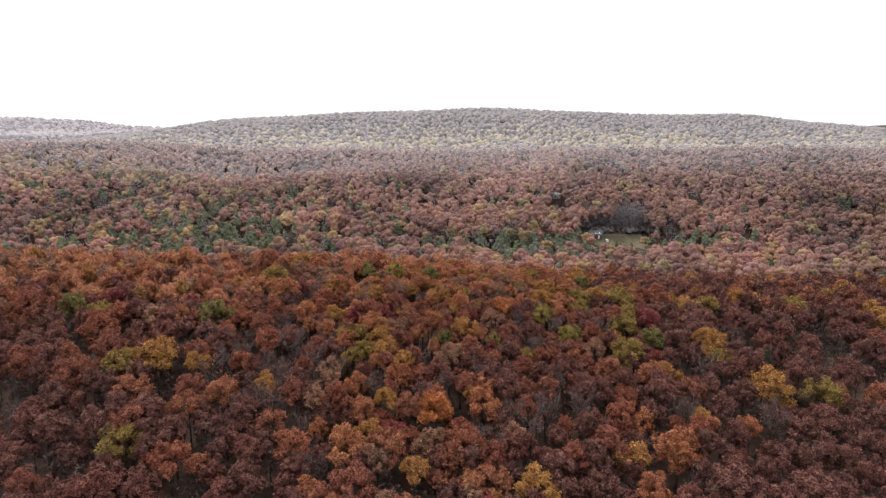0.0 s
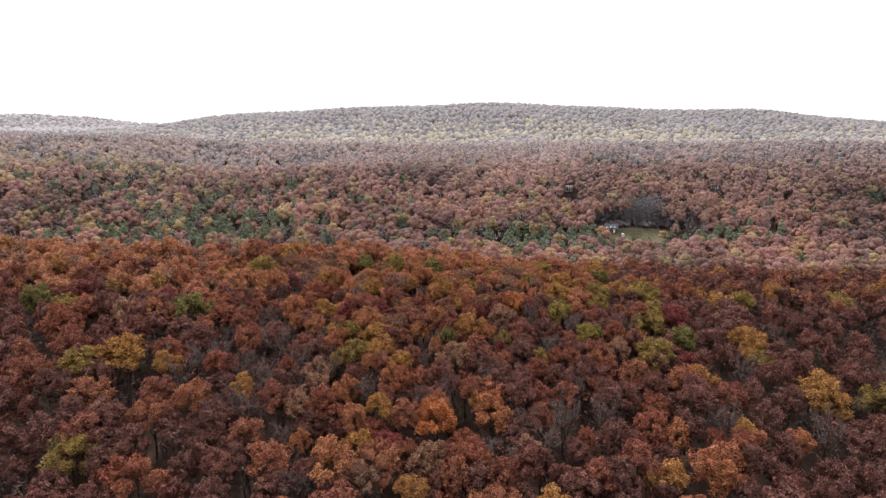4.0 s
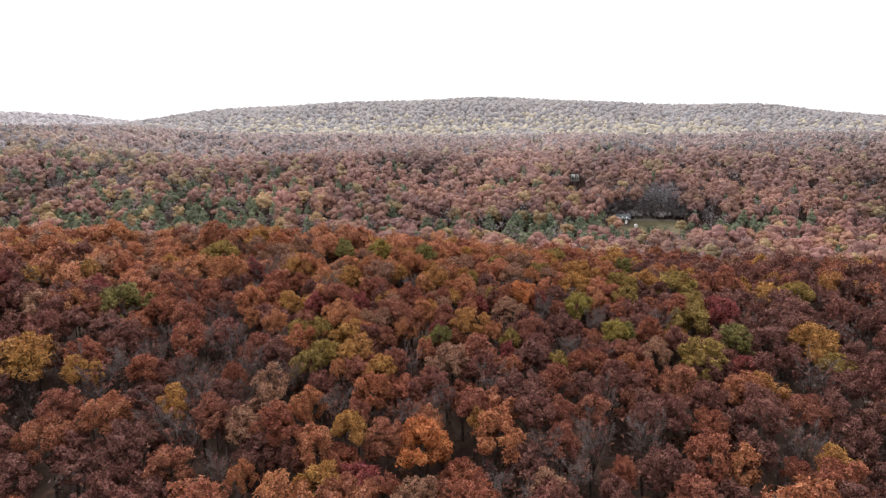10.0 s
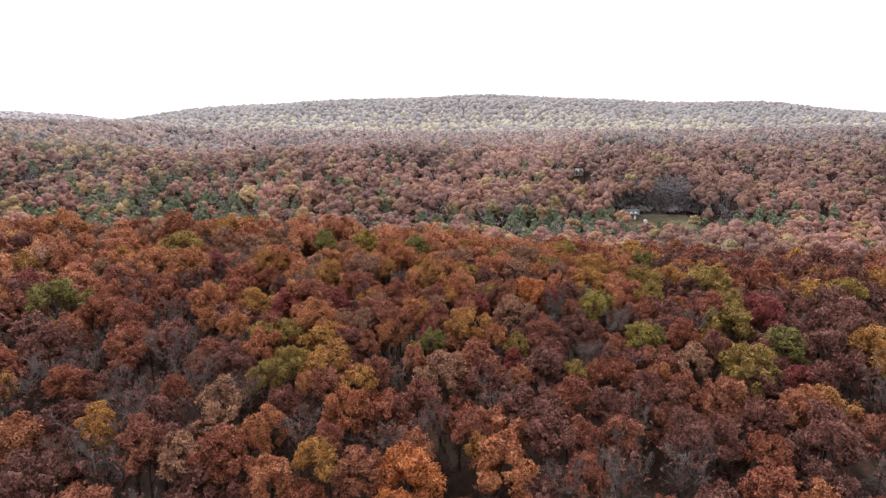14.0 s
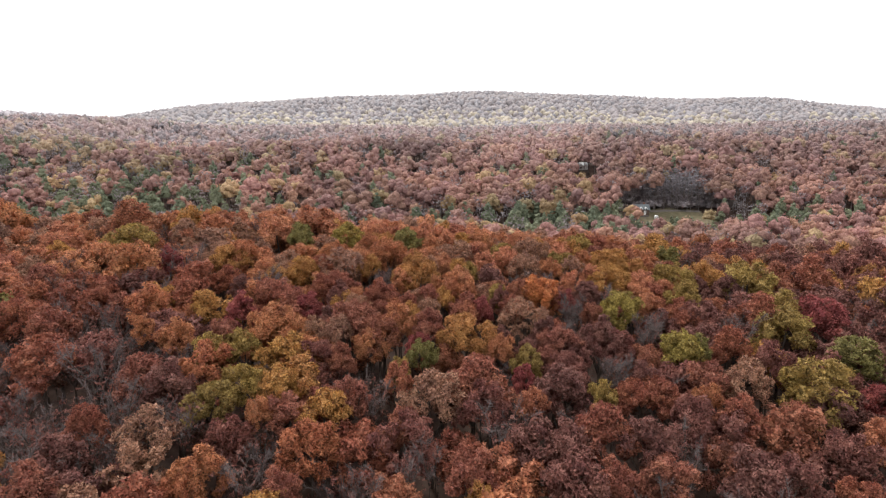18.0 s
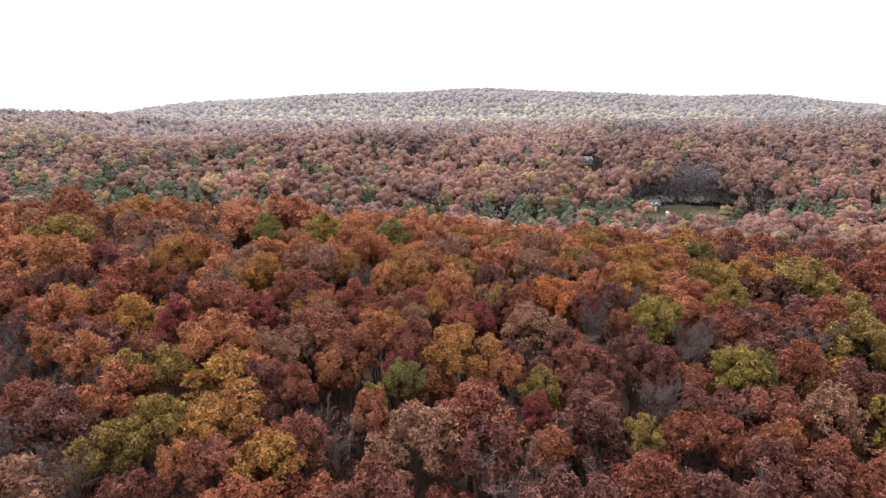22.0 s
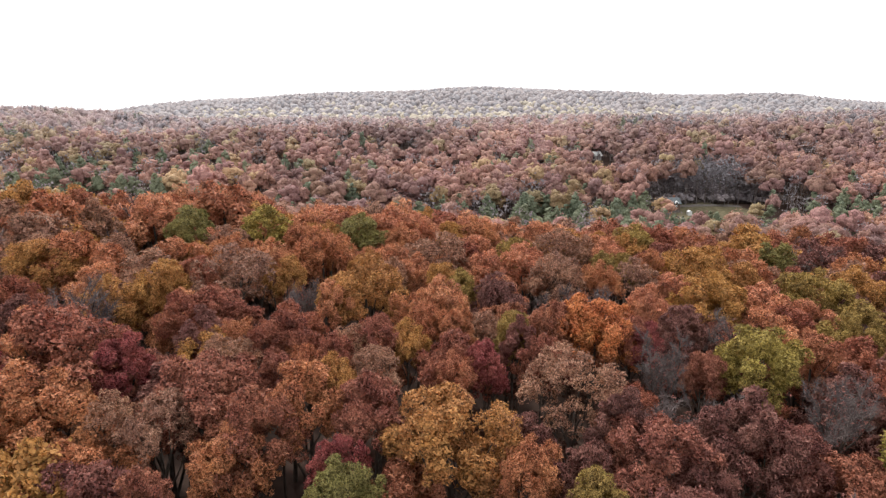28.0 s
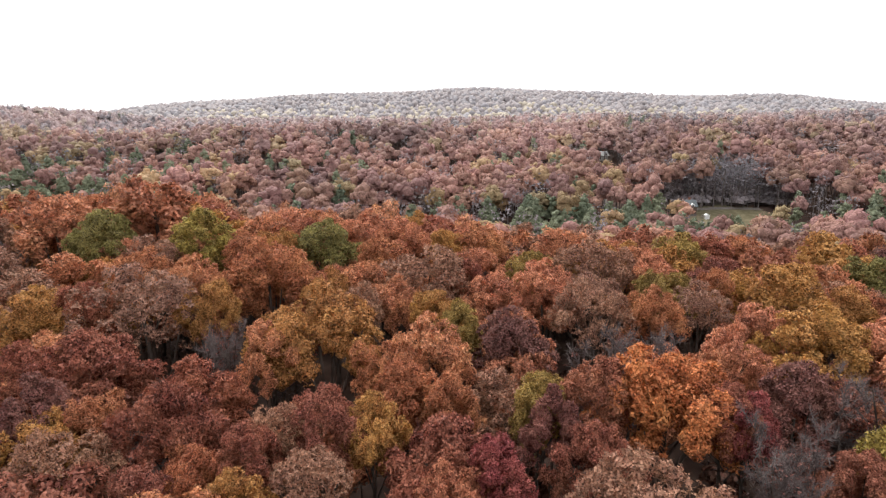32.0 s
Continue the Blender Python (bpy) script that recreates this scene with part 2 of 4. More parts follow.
def ground_z(x, y):
    x, y = np.asarray(x, float), np.asarray(y, float)
    z = glide(y, (-600, 0, 100, 137, 150, 161, 171, 180, 190, 205, 225, 243, 260, 280, 305, 360, 394, 415, 440, 470, 500, 590, 720, 780, 840, 1200, 1700, 3000, 6000),
              (-60, -24, 0, 9.6, 13.8, 17.2, 19.4, 21.4, 23.2, 24.5, 25.5, 24.4, 19.5, 11, 6, 8.5, 17, 19.5, 26, 32.5, 35, 36.5, 37.5, 36.5, 32, 30, 14, 0, -60))
    z = z - np.where(x > 0, 0.052, 0.026) * np.clip(x, -230, 140) * (1 - step(250, 330, y)) * step(90, 165, y)
    z = z + hill(x, y, -44, 241, 30, 14, 3.4)                       # rise of the crest
    z = z + hill(x, y, 470, 605, 230, 90, 6.5)                      # hill to the east
    z = z + hill(x, y, -430, 635, 150, 100, 13) - hill(x, y, -172, 572, 60, 48, 16)  # hill to the west, and its hollow
    crest = glide(x, (-1500, -900, -700, -572, -402, -150, 135, 320, 570, 730, 900, 1500),
                  (0, 0, 0, 12, 34, 48, 55, 46, 42.5, 26, 13, 2))
    z = z + crest * step(820, 1136, y) * (1 - step(1150, 1600, y))   # the long ridge
    z = z + hill(x, y, -1290, 1900, 270, 190, 44) + hill(x, y, 2400, 2600, 600, 300, 50)
    z = z + 1.6 * np.sin(x / 37 + 1.3 * np.sin(y / 51)) * np.sin(y / 43 + 0.8) * step(280, 420, y)
    return z


def mesh_object(name, verts, faces, mat, parent=None, label="", smooth=False):
    me = bpy.data.meshes.new(name)
    verts, faces = np.asarray(verts, np.float32), np.asarray(faces, np.int32)
    k = faces.shape[1]
    me.vertices.add(len(verts))
    me.vertices.foreach_set("co", verts.ravel())
    me.loops.add(faces.size)
    me.loops.foreach_set("vertex_index", faces.ravel())
    me.polygons.add(len(faces))
    me.polygons.foreach_set("loop_start", np.arange(0, faces.size, k, dtype=np.int32))
    if smooth:
        me.polygons.foreach_set("use_smooth", np.ones(len(faces), bool))
    me.update(calc_edges=True)
    me.materials.append(mat)
    ob = new(name, me)
    ob.parent = parent
    if label:
        tagged(ob, label)
    return ob


gx = np.sinh(np.linspace(-4.2, 4.2, 241)) / np.sinh(4.2) * 5200
gy = np.concatenate((np.linspace(-900, 60, 25), np.linspace(68, 480, 104), np.linspace(488, 1300, 102), np.linspace(1330, 5600, 60)))
GX, GY = np.meshgrid(gx, gy)
gv = np.stack((GX, GY, ground_z(GX, GY)), -1).reshape(-1, 3)
ii, jj = np.meshgrid(np.arange(len(gx) - 1), np.arange(len(gy) - 1))
a = (jj * len(gx) + ii).ravel()
ground = mesh_object("ground", gv, np.stack((a, a + 1, a + 1 + len(gx), a + len(gx)), -1), LITTER, smooth=True)
tagged(ground, "rolling forest floor under brown fallen leaves", "ground", kind="structure")


# ---- tree shapes (triangles only, in metres, base at the origin) ----
ICO_V = np.array([v.co[:] for v in (lambda b: (bmesh.ops.create_icosphere(b, subdivisions=1, radius=1.0), b.verts)[1])(bmesh.new())])
_b = bmesh.new()
bmesh.ops.create_icosphere(_b, subdivisions=1, radius=1.0)
ICO_F = np.array([[v.index for v in f.verts] for f in _b.faces])
_b.free()


OCT_V = np.array(((1, 0, 0), (-1, 0, 0), (0, 1, 0), (0, -1, 0), (0, 0, 1), (0, 0, -1)), float)
OCT_F = np.array(((0, 2, 4), (2, 1, 4), (1, 3, 4), (3, 0, 4), (2, 0, 5), (1, 2, 5), (3, 1, 5), (0, 3, 5)))


def unit(v):
    return v / np.maximum(np.linalg.norm(v, axis=-1, keepdims=True), 1e-9)


def join(pieces):
    vs, fs, k = [], [], 0
    for v, f in pieces:
        vs.append(v)
        fs.append(f + k)
        k += len(v)
    return np.concatenate(vs), np.concatenate(fs)


def leaves(rng, centre, normal, size):
    """One bent triangle of leaf at each centre, roughly facing along normal."""
    k = len(centre)
    nrm = unit(unit(normal) + rng.normal(0, 0.62, (k, 3)))
    u = unit(np.cross(nrm, rng.normal(0, 1, (k, 3))))
    w = np.cross(nrm, u)
    s = (size * rng.uniform(0.6, 1.35, k))[:, None]
    p0 = centre - u * s * 0.62 - w * s * 0.3
    p1 = centre + u * s * 0.62 - w * s * rng.uniform(0.1, 0.45, (k, 1))
    p2 = centre + w * s * rng.uniform(0.45, 0.8, (k, 1)) + u * s * rng.uniform(-0.3, 0.3, (k, 1))
    return np.stack((p0, p1, p2), 1).reshape(-1, 3), np.arange(3 * k).reshape(-1, 3)


def crown(rng, lobes, count, size, height=15.0, radius=3.6, depth=8.0, core=0.62):
    """A broad, lopsided crown: boughs over a dome, each bough a heap of leafy clumps, with shaded gaps between."""
    mid = height - depth * 0.5
    g = np.arange(lobes) + 0.5
    up = 1 - 1.36 * g / lobes + rng.normal(0, 0.06, lobes)
    az = g * 2.39996 + rng.uniform(0, 6.28) + rng.normal(0, 0.3, lobes)
    p, q = rng.uniform(0, 6.28, 2)
    lop = 1 + 0.2 * np.sin(2 * az + p) + 0.15 * np.sin(3 * az + q)
    ring = np.sqrt(np.clip(1 - up**2, 0, 1)) * lop * rng.uniform(0.72, 1.0, lobes)
    few = (14.0 / lobes) ** 0.33
    lr = radius * rng.uniform(0.28, 0.44, lobes) * few
    c = np.stack((np.cos(az) * ring * radius * 0.78, np.sin(az) * ring * radius * 0.78,
                  mid + up * depth * 0.5 * 0.78 * rng.uniform(0.8, 1.1, lobes)), 1)
    per = 6
    out = unit(c - (0, 0, mid - depth * 0.3))
    d2 = unit(rng.normal(0, 1, (lobes, per, 3)) + out[:, None] * 0.9 + (0, 0, 0.35))
    c2 = (c[:, None] + d2 * (lr * 0.72)[:, None, None]).reshape(-1, 3)
    r2 = (np.repeat(lr, per) * rng.uniform(0.34, 0.56, lobes * per))
    pick = rng.choice(lobes * per, count, p=r2**2 / (r2**2).sum())
    d = unit(rng.normal(0, 1, (count, 3)) + d2.reshape(-1, 3)[pick] * 0.75 + (0, 0, 0.3))
    at = c2[pick] + d * r2[pick][:, None] * rng.uniform(0.7, 1.12, (count, 1))
    pieces = [leaves(rng, at, d + (0, 0, 0.35), size)]
    if core:
        for i in range(lobes):
            pieces.append((c[i] + OCT_V * lr[i] * core * 1.3 * rng.uniform(0.8, 1.2, (6, 1)), OCT_F))
    return join(pieces)


def ico(level):
    b = bmesh.new()
    bmesh.ops.create_icosphere(b, subdivisions=level, radius=1.0)
    v, f = np.array([p.co[:] for p in b.verts]), np.array([[p.index for p in q.verts] for q in b.faces])
    b.free()
    f = f[v[f].mean(1)[:, 2] > -0.55]
    return v, f


ICO = {1: ico(1)}


def heap(rng, lumps, cards, size, radius=3.6, depth=7.6, height=15.0, point=0.0):
    """A crown seen from afar: a heap of rounded leafy clumps of many sizes with a ragged skin; point above 0 draws it to a tip."""
    v, f = ICO[1]
    mid = height - depth * 0.5
    g = (np.arange(lumps) + 0.5) / lumps
    up = 0.92 - 1.3 * g + rng.normal(0, 0.1, lumps)
    az = np.arange(lumps) * 2.39996 + rng.uniform(0, 6.28) + rng.normal(0, 0.35, lumps)
    wide = np.sqrt(np.clip(1 - up**2, 0, 1)) if not point else np.clip(0.55 - 0.5 * up, 0.05, 1)
    ring = radius * wide * rng.uniform(0.45, 0.85, lumps)
    c = np.stack((np.cos(az) * ring, np.sin(az) * ring, mid + up * depth * 0.40), 1)
    lr = radius * rng.uniform(0.30, 0.56, lumps) * (1.0 - 0.45 * point * np.clip(up + 0.3, 0, 1))
    pieces = [(np.array((0, 0, mid)) + v * (radius * 0.62 * (1 - 0.4 * point), radius * 0.62 * (1 - 0.4 * point), depth * 0.36) * rng.uniform(0.9, 1.1, (len(v), 1)), f)]
    for i in range(lumps):
        pieces.append((c[i] + v * lr[i] * rng.uniform(0.78, 1.22, (len(v), 1)) * (1, 1, 0.82), f))
    if not cards:
        return join(pieces)
    pick = rng.integers(0, lumps, cards)
    d = unit(rng.normal(0, 1, (cards, 3)) + (0, 0, 0.45) + unit(c[pick] - (0, 0, mid - 2)) * 0.6)
    pieces.append(leaves(rng, c[pick] + d * (lr[pick] * rng.uniform(0.9, 1.22, cards))[:, None], d + (0, 0, 0.3), size))
    return join(pieces)


def tube(rng, a, b, ra, rb, sides=5, bend=0.0, rings=2):
    """A tapered limb from a to b."""
    a, b = np.asarray(a, float), np.asarray(b, float)
    way = unit(b - a)
    u = unit(np.cross(way, (0.3, 0.9, 0.2)))
    w = np.cross(way, u)
    ang = np.arange(sides) * 2 * np.pi / sides
    off = rng.normal(0, bend, 3) * np.linalg.norm(b - a)
    vs = []
    for k in range(rings):
        t = k / (rings - 1)
        r = ra + (rb - ra) * t
        vs.append(a + (b - a) * t + off * math.sin(t * math.pi) + r * (np.cos(ang)[:, None] * u + np.sin(ang)[:, None] * w))
    fs = []
    for k in range(rings - 1):
        for s in range(sides):
            p, q = k * sides + s, k * sides + (s + 1) % sides
            fs += [(p, q, q + sides), (p, q + sides, p + sides)]
    return np.concatenate(vs), np.array(fs)


def bare_branches(rng, limbs, boughs, twigs, fine, height=15.0, radius=3.2):
    """Limbs, boughs and twigs of a leafless tree: (limb list, twig mesh)."""
    limb_meshes, tw = [], []
    for i in range(limbs):
        az = i * 2.39996 + rng.uniform(-0.4, 0.4)
        h0 = height * rng.uniform(0.35, 0.62)
        tip = np.array((math.cos(az) * radius * rng.uniform(0.5, 0.95), math.sin(az) * radius * rng.uniform(0.5, 0.95), height * rng.uniform(0.74, 0.98)))
        root = np.array((0, 0, h0))
        limb_meshes.append(tube(rng, root, tip, 0.11, 0.03, 4, 0.06, 3))
        for _ in range(boughs):
            t = rng.uniform(0.3, 1.0)
            s = root + (tip - root) * t
            e = s + unit(rng.normal(0, 1, 3) * (1, 1, 0.5) + (tip - root) * 0.18 + (0, 0, 0.5)) * rng.uniform(1.0, 2.3)
            tw.append(tube(rng, s, e, 0.035, 0.012, 3))
            k = twigs * fine
            f = rng.uniform(0.15, 1.0, (k, 1))
            base = s + (e - s) * f
            way = unit(rng.normal(0, 1, (k, 3)) + unit(e - s) * 0.7 + (0, 0, 0.35)) * rng.uniform(0.35, 0.95, (k, 1))
            side = unit(np.cross(way, rng.normal(0, 1, (k, 3)))) * 0.020
            tri = np.stack((base - side, base + side, base + way), 1).reshape(-1, 3)
            tw.append((tri, np.arange(3 * k).reshape(-1, 3)))
    return limb_meshes, join(tw)


def pine_crown(rng, whorls, per, height=17.0, radius=2.8, cards=3, size=0.9):
    pieces = []
    for k in range(whorls):
        t = k / (whorls - 1)
        z = height * (0.22 + 0.76 * t)
        r = radius * (1 - t) ** 0.8 * rng.uniform(0.8, 1.15) + 0.25
        for j in range(per):
            az = j * 6.283 / per + k * 0.7 + rng.uniform(-0.3, 0.3)
            f = rng.uniform(0.25, 1.05, cards)[:, None]
            d = np.array((math.cos(az), math.sin(az), rng.uniform(-0.1, 0.28)))
            at = np.array((0, 0, z)) + d * r * f
            pieces.append(leaves(rng, at, np.tile(d * 0.6 + (0, 0, 0.9), (cards, 1)), size))
    pieces.append((ICO_V * (radius * 0.45, radius * 0.45, height * 0.36) + (0, 0, height * 0.56), ICO_F))
    return join(pieces)


# ---- scattering ----
def scatter(rng, x0, x1, y0, y1, gap, jitter=0.36):
    nx, ny = int((x1 - x0) / gap), int((y1 - y0) / (gap * 0.866))
    i, j = np.meshgrid(np.arange(nx), np.arange(ny))
    x = x0 + (i + 0.5 * (j % 2)) * gap + rng.uniform(-jitter, jitter, i.shape) * gap
    y = y0 + j * gap * 0.866 + rng.uniform(-jitter, jitter, i.shape) * gap
    return x.ravel(), y.ravel()


def blotch(x, y, scale, seed):
    """Smooth pseudo-random field in about 0..1, for patches of one kind of tree."""
    r = np.random.default_rng(seed)
    v = np.zeros_like(x)
    for _ in range(7):
        a, p, f = r.uniform(0, 6.28), r.uniform(0, 6.28), r.uniform(0.6, 1.8) / scale
        v = v + np.sin((x * math.cos(a) + y * math.sin(a)) * f * 6.28 + p)
    return 0.5 + v / 9.0


HOUSE = (100.4, 394.0)
COTTAGE = (104.5, 480.0)
FARMHOUSE = (88.0, 473.0)
ROAD = ((72.0, 396.0), (86.5, 458.0))


def is_open(x, y):
    """True where no tree stands: the yard, the lane and the cottage's plot."""
    yard = ((x - 119) / 17) ** 2 + ((y - 387) / 14) ** 2 < 1
    yard |= ((x - HOUSE[0] + 1) / 10) ** 2 + ((y - HOUSE[1] + 9) / 17) ** 2 < 1
    plot = np.hypot(x - COTTAGE[0], (y - COTTAGE[1] + 1)) < 5.5
    t = (y - ROAD[0][1]) / (ROAD[1][1] - ROAD[0][1])
    lane = (t > 0) & (t < 1) & (abs(x - (ROAD[0][0] + (ROAD[1][0] - ROAD[0][0]) * t)) < 5.6) & (y > 410)
    return yard | plot | lane


def woods(name, label, x, y, kinds, colours, shapes, scale, mats, bark=(0.33, 0.29, 0.28)):
    """Many trees as one mesh: shapes[kind] is a list of (verts, faces); each tree keeps its own leaf colour."""
    rng = np.random.default_rng(len(name) * 7 + 3)
    z = ground_z(x, y)
    V, F, C, k = [], [], [], 0
    spin, pick = rng.uniform(0, 6.28, len(x)), rng.uniform(0, 1, len(x))
    tall = scale * rng.uniform(0.82, 1.16, len(x))
    wide = scale * rng.uniform(0.78, 1.25, len(x))
    for kind, forms in shapes.items():
        for i, (v, f, stem) in enumerate(forms):
            sel = np.where((kinds == kind) & (np.floor(pick * len(forms)).astype(int) == i))[0]
            if not len(sel):
                continue
            c, s = np.cos(spin[sel])[:, None], np.sin(spin[sel])[:, None]
            vx = (v[:, 0] * c - v[:, 1] * s) * wide[sel][:, None] + x[sel][:, None]
            vy = (v[:, 0] * s + v[:, 1] * c) * wide[sel][:, None] + y[sel][:, None]
            vz = v[:, 2] * tall[sel][:, None] + z[sel][:, None]
            V.append(np.stack((vx, vy, vz), -1).reshape(-1, 3))
            F.append((f[None] + (np.arange(len(sel)) * len(v))[:, None, None]).reshape(-1, 3) + k)
            c = np.repeat(colours[sel], len(v), 0).reshape(len(sel), len(v), 3)
            if stem:
                c[:, -stem:] = bark
            C.append(c.reshape(-1, 3))
            k += len(sel) * len(v)
    ob = mesh_object(name, np.concatenate(V), np.concatenate(F), mats, smooth=True)
    col = np.concatenate(C)
    at = ob.data.attributes.new("leaf_colour", "FLOAT_COLOR", "POINT")
    at.data.foreach_set("color", np.concatenate((col, np.ones((len(col), 1))), 1).astype(np.float32).ravel())
    tagged(ob, label, "woods", kind="stuff")
    return ob


def tint(rng, kind_names, palette):
    out = np.zeros((len(kind_names), 3))
    for i, k in enumerate(kind_names):
        c = palette[k]
        a, b = c[rng.integers(len(c))], c[rng.integers(len(c))]
        out[i] = (np.array(a) + np.array(b)) / 2 * rng.uniform(0.85, 1.15)
    return out


rs = np.random.default_rng(11)
def on_stem(shape, stem):
    """A crown on its bare stem; the stem's points come last."""
    return (*join([shape, stem]), len(stem[0]))


STEM = tube(rs, (0, 0, -1), (0, 0, 11), 0.26, 0.12, 3)
SHAPE = {"mid": [on_stem(crown(rs, 12, 210, 0.95, core=0.85), STEM) for _ in range(6)]}
SHAPE["near_valley"] = [on_stem(heap(rs, 12, 80, 0.62, radius=3.2 + 0.45 * (k % 4)), STEM) for k in range(10)]
SHAPE["far"] = [on_stem(heap(rs, 6, 26, 0.85, radius=3.1 + 0.45 * (k % 4)), STEM) for k in range(10)]
SHAPE["farther"] = [on_stem(heap(rs, 2, 12, 1.15, radius=3.9 + 0.45 * (k % 4)), STEM) for k in range(10)]
SHAPE["farthest"] = [(*heap(rs, 1, 6, 1.4, radius=4.4 + 0.5 * (k % 4)), 0) for k in range(8)]
SHAPE["ridge"] = [(*heap(rs, 0, 0, 1.5, radius=4.8 + 1.0 * (k % 4), depth=10.5 + (k % 3)), 0) for k in range(9)]
SHAPE["far_pine"] = [on_stem(heap(rs, 10, 60, 0.9, radius=3.3 + 0.4 * (k % 3), depth=10.5, height=15.5, point=1.0), STEM) for k in range(6)]
SHAPE["farther_pine"] = [on_stem(heap(rs, 4, 14, 1.2, radius=3.0, depth=10, height=15.5, point=1.0), STEM) for _ in range(4)]
rb = np.random.default_rng(5)
SHAPE["far_bare"] = []
for _ in range(5):
    lm, tw = bare_branches(rb, 5, 2, 5, 1)
    haze_of_twigs = leaves(rb, np.stack((rb.normal(0, 1.5, 60), rb.normal(0, 1.5, 60), rb.uniform(7, 14.6, 60)), 1), rb.normal(0, 1, (60, 3)), 0.7)
    SHAPE["far_bare"].append(on_stem(join([tw, haze_of_twigs]), STEM))

# leaf colours lifted and greyed, so haze is part of the paint
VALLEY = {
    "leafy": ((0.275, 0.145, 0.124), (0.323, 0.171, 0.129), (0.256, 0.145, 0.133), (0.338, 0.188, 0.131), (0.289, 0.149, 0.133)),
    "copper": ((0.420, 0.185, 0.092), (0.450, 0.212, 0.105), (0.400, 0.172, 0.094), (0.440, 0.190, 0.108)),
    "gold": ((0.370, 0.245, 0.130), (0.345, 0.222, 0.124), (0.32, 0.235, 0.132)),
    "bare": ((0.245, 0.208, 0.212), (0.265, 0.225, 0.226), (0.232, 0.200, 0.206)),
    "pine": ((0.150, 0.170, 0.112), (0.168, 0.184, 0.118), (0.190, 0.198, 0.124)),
    # ridge and distant hill: haze painted into the leaf colours
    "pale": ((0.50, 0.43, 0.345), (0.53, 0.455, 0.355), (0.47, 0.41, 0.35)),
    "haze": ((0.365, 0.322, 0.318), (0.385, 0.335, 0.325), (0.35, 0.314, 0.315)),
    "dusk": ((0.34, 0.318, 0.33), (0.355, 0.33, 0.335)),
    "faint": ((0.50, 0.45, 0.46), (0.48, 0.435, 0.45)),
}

# the valley beyond the crest
rv = np.random.default_rng(21)
vx, vy = scatter(rv, -720, 720, 300, 850, 6.7, 0.46)
keep = (np.abs(vx) < 0.75 * vy + 10) & ~is_open(vx, vy) & (rv.uniform(0, 1, len(vx)) > 0.03)
vx, vy = vx[keep], vy[keep]
ex, ey = scatter(rv, 104, 138, 402, 418, 3.9, 0.5)  # slim bare stems close behind the yard
ok = ~is_open(ex, ey)
u = rv.uniform(0, 1, len(vx) + ok.sum())
u[len(vx):] = 0.12
vx, vy = np.concatenate((vx, ex[ok])), np.concatenate((vy, ey[ok]))
pine_odds = 0.04 + 0.62 * np.exp(-(((vx + 150) / 95) ** 2 + ((vy - 375) / 42) ** 2)) + 0.35 * np.exp(-(((vx + 240) / 30) ** 2 + ((vy - 470) / 22) ** 2)) + 0.7 * np.exp(-(((vx - 40) / 38) ** 2 + ((vy - 350) / 20) ** 2)) \
    + 0.6 * np.exp(-(((vx - 150) / 48) ** 2 + ((vy - 360) / 14) ** 2)) + 0.25 * np.exp(-(((vx - 50) / 60) ** 2 + ((vy - 620) / 25) ** 2)) \
    + 0.5 * np.exp(-(((vx - 88) / 95) ** 4 + ((vy - 366) / 9) ** 2))
bare_odds = 0.14 + 0.75 * np.exp(-(((vx + 165) / 70) ** 2 + ((vy - 570) / 50) ** 2)) + 0.22 * step(0.5, 0.72, blotch(vx, vy, 210, 3)) * step(430, 480, vy) + 0.35 * np.exp(-(((vx + 200) / 70) ** 2 + ((vy - 440) / 22) ** 2)) + 0.3 * np.exp(-(((vx - 170) / 80) ** 2 + ((vy - 545) / 25) ** 2)) \
    + 0.8 * np.exp(-(((vx - 124) / 19) ** 4 + ((vy - 409) / 8.5) ** 4))
# golden trees gathered west and near the ridge foot, also standing for sunlight
gold_odds = 0.08 + 0.5 * np.exp(-(((vx + 290) / 120) ** 2 + ((vy - 525) / 55) ** 2)) + 0.3 * np.exp(-((vy - 760) / 70) ** 2)
vk = np.where(u < pine_odds, "pine", np.where(u < pine_odds + bare_odds, "bare", np.where(u < pine_odds + bare_odds + gold_odds, "gold", "leafy")))
vcol = tint(rv, vk, VALLEY)
# stands differ: some redder, some greyer; paler towards the ridge as painted haze
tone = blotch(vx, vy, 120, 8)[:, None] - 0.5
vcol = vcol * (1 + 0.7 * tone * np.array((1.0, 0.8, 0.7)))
east = step(90, 240, vx) * step(340, 420, vy)                  # eastern woods darkened: shade put into the leaf colour
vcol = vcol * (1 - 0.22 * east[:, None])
# far: share of haze colour mixed into each tree, growing with distance
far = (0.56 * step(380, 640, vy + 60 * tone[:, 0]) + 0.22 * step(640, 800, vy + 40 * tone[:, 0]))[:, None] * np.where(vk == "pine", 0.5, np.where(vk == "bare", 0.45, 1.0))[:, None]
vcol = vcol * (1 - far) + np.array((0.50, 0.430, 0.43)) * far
vk = np.where((vy < 412) & (np.abs(vx - 40) < 150) & np.isin(vk, ("leafy", "gold")), "near_valley", vk)
vk = np.where(vy > 500, np.where(vk == "pine", "farther_pine", "farther"), vk)
lower = np.exp(-(((vx - 112) / 26) ** 2 + ((vy - 366) / 17) ** 4))   # young trees below the yard
vk = np.where((vy > 700) & (vk == "farther"), "farthest", vk)
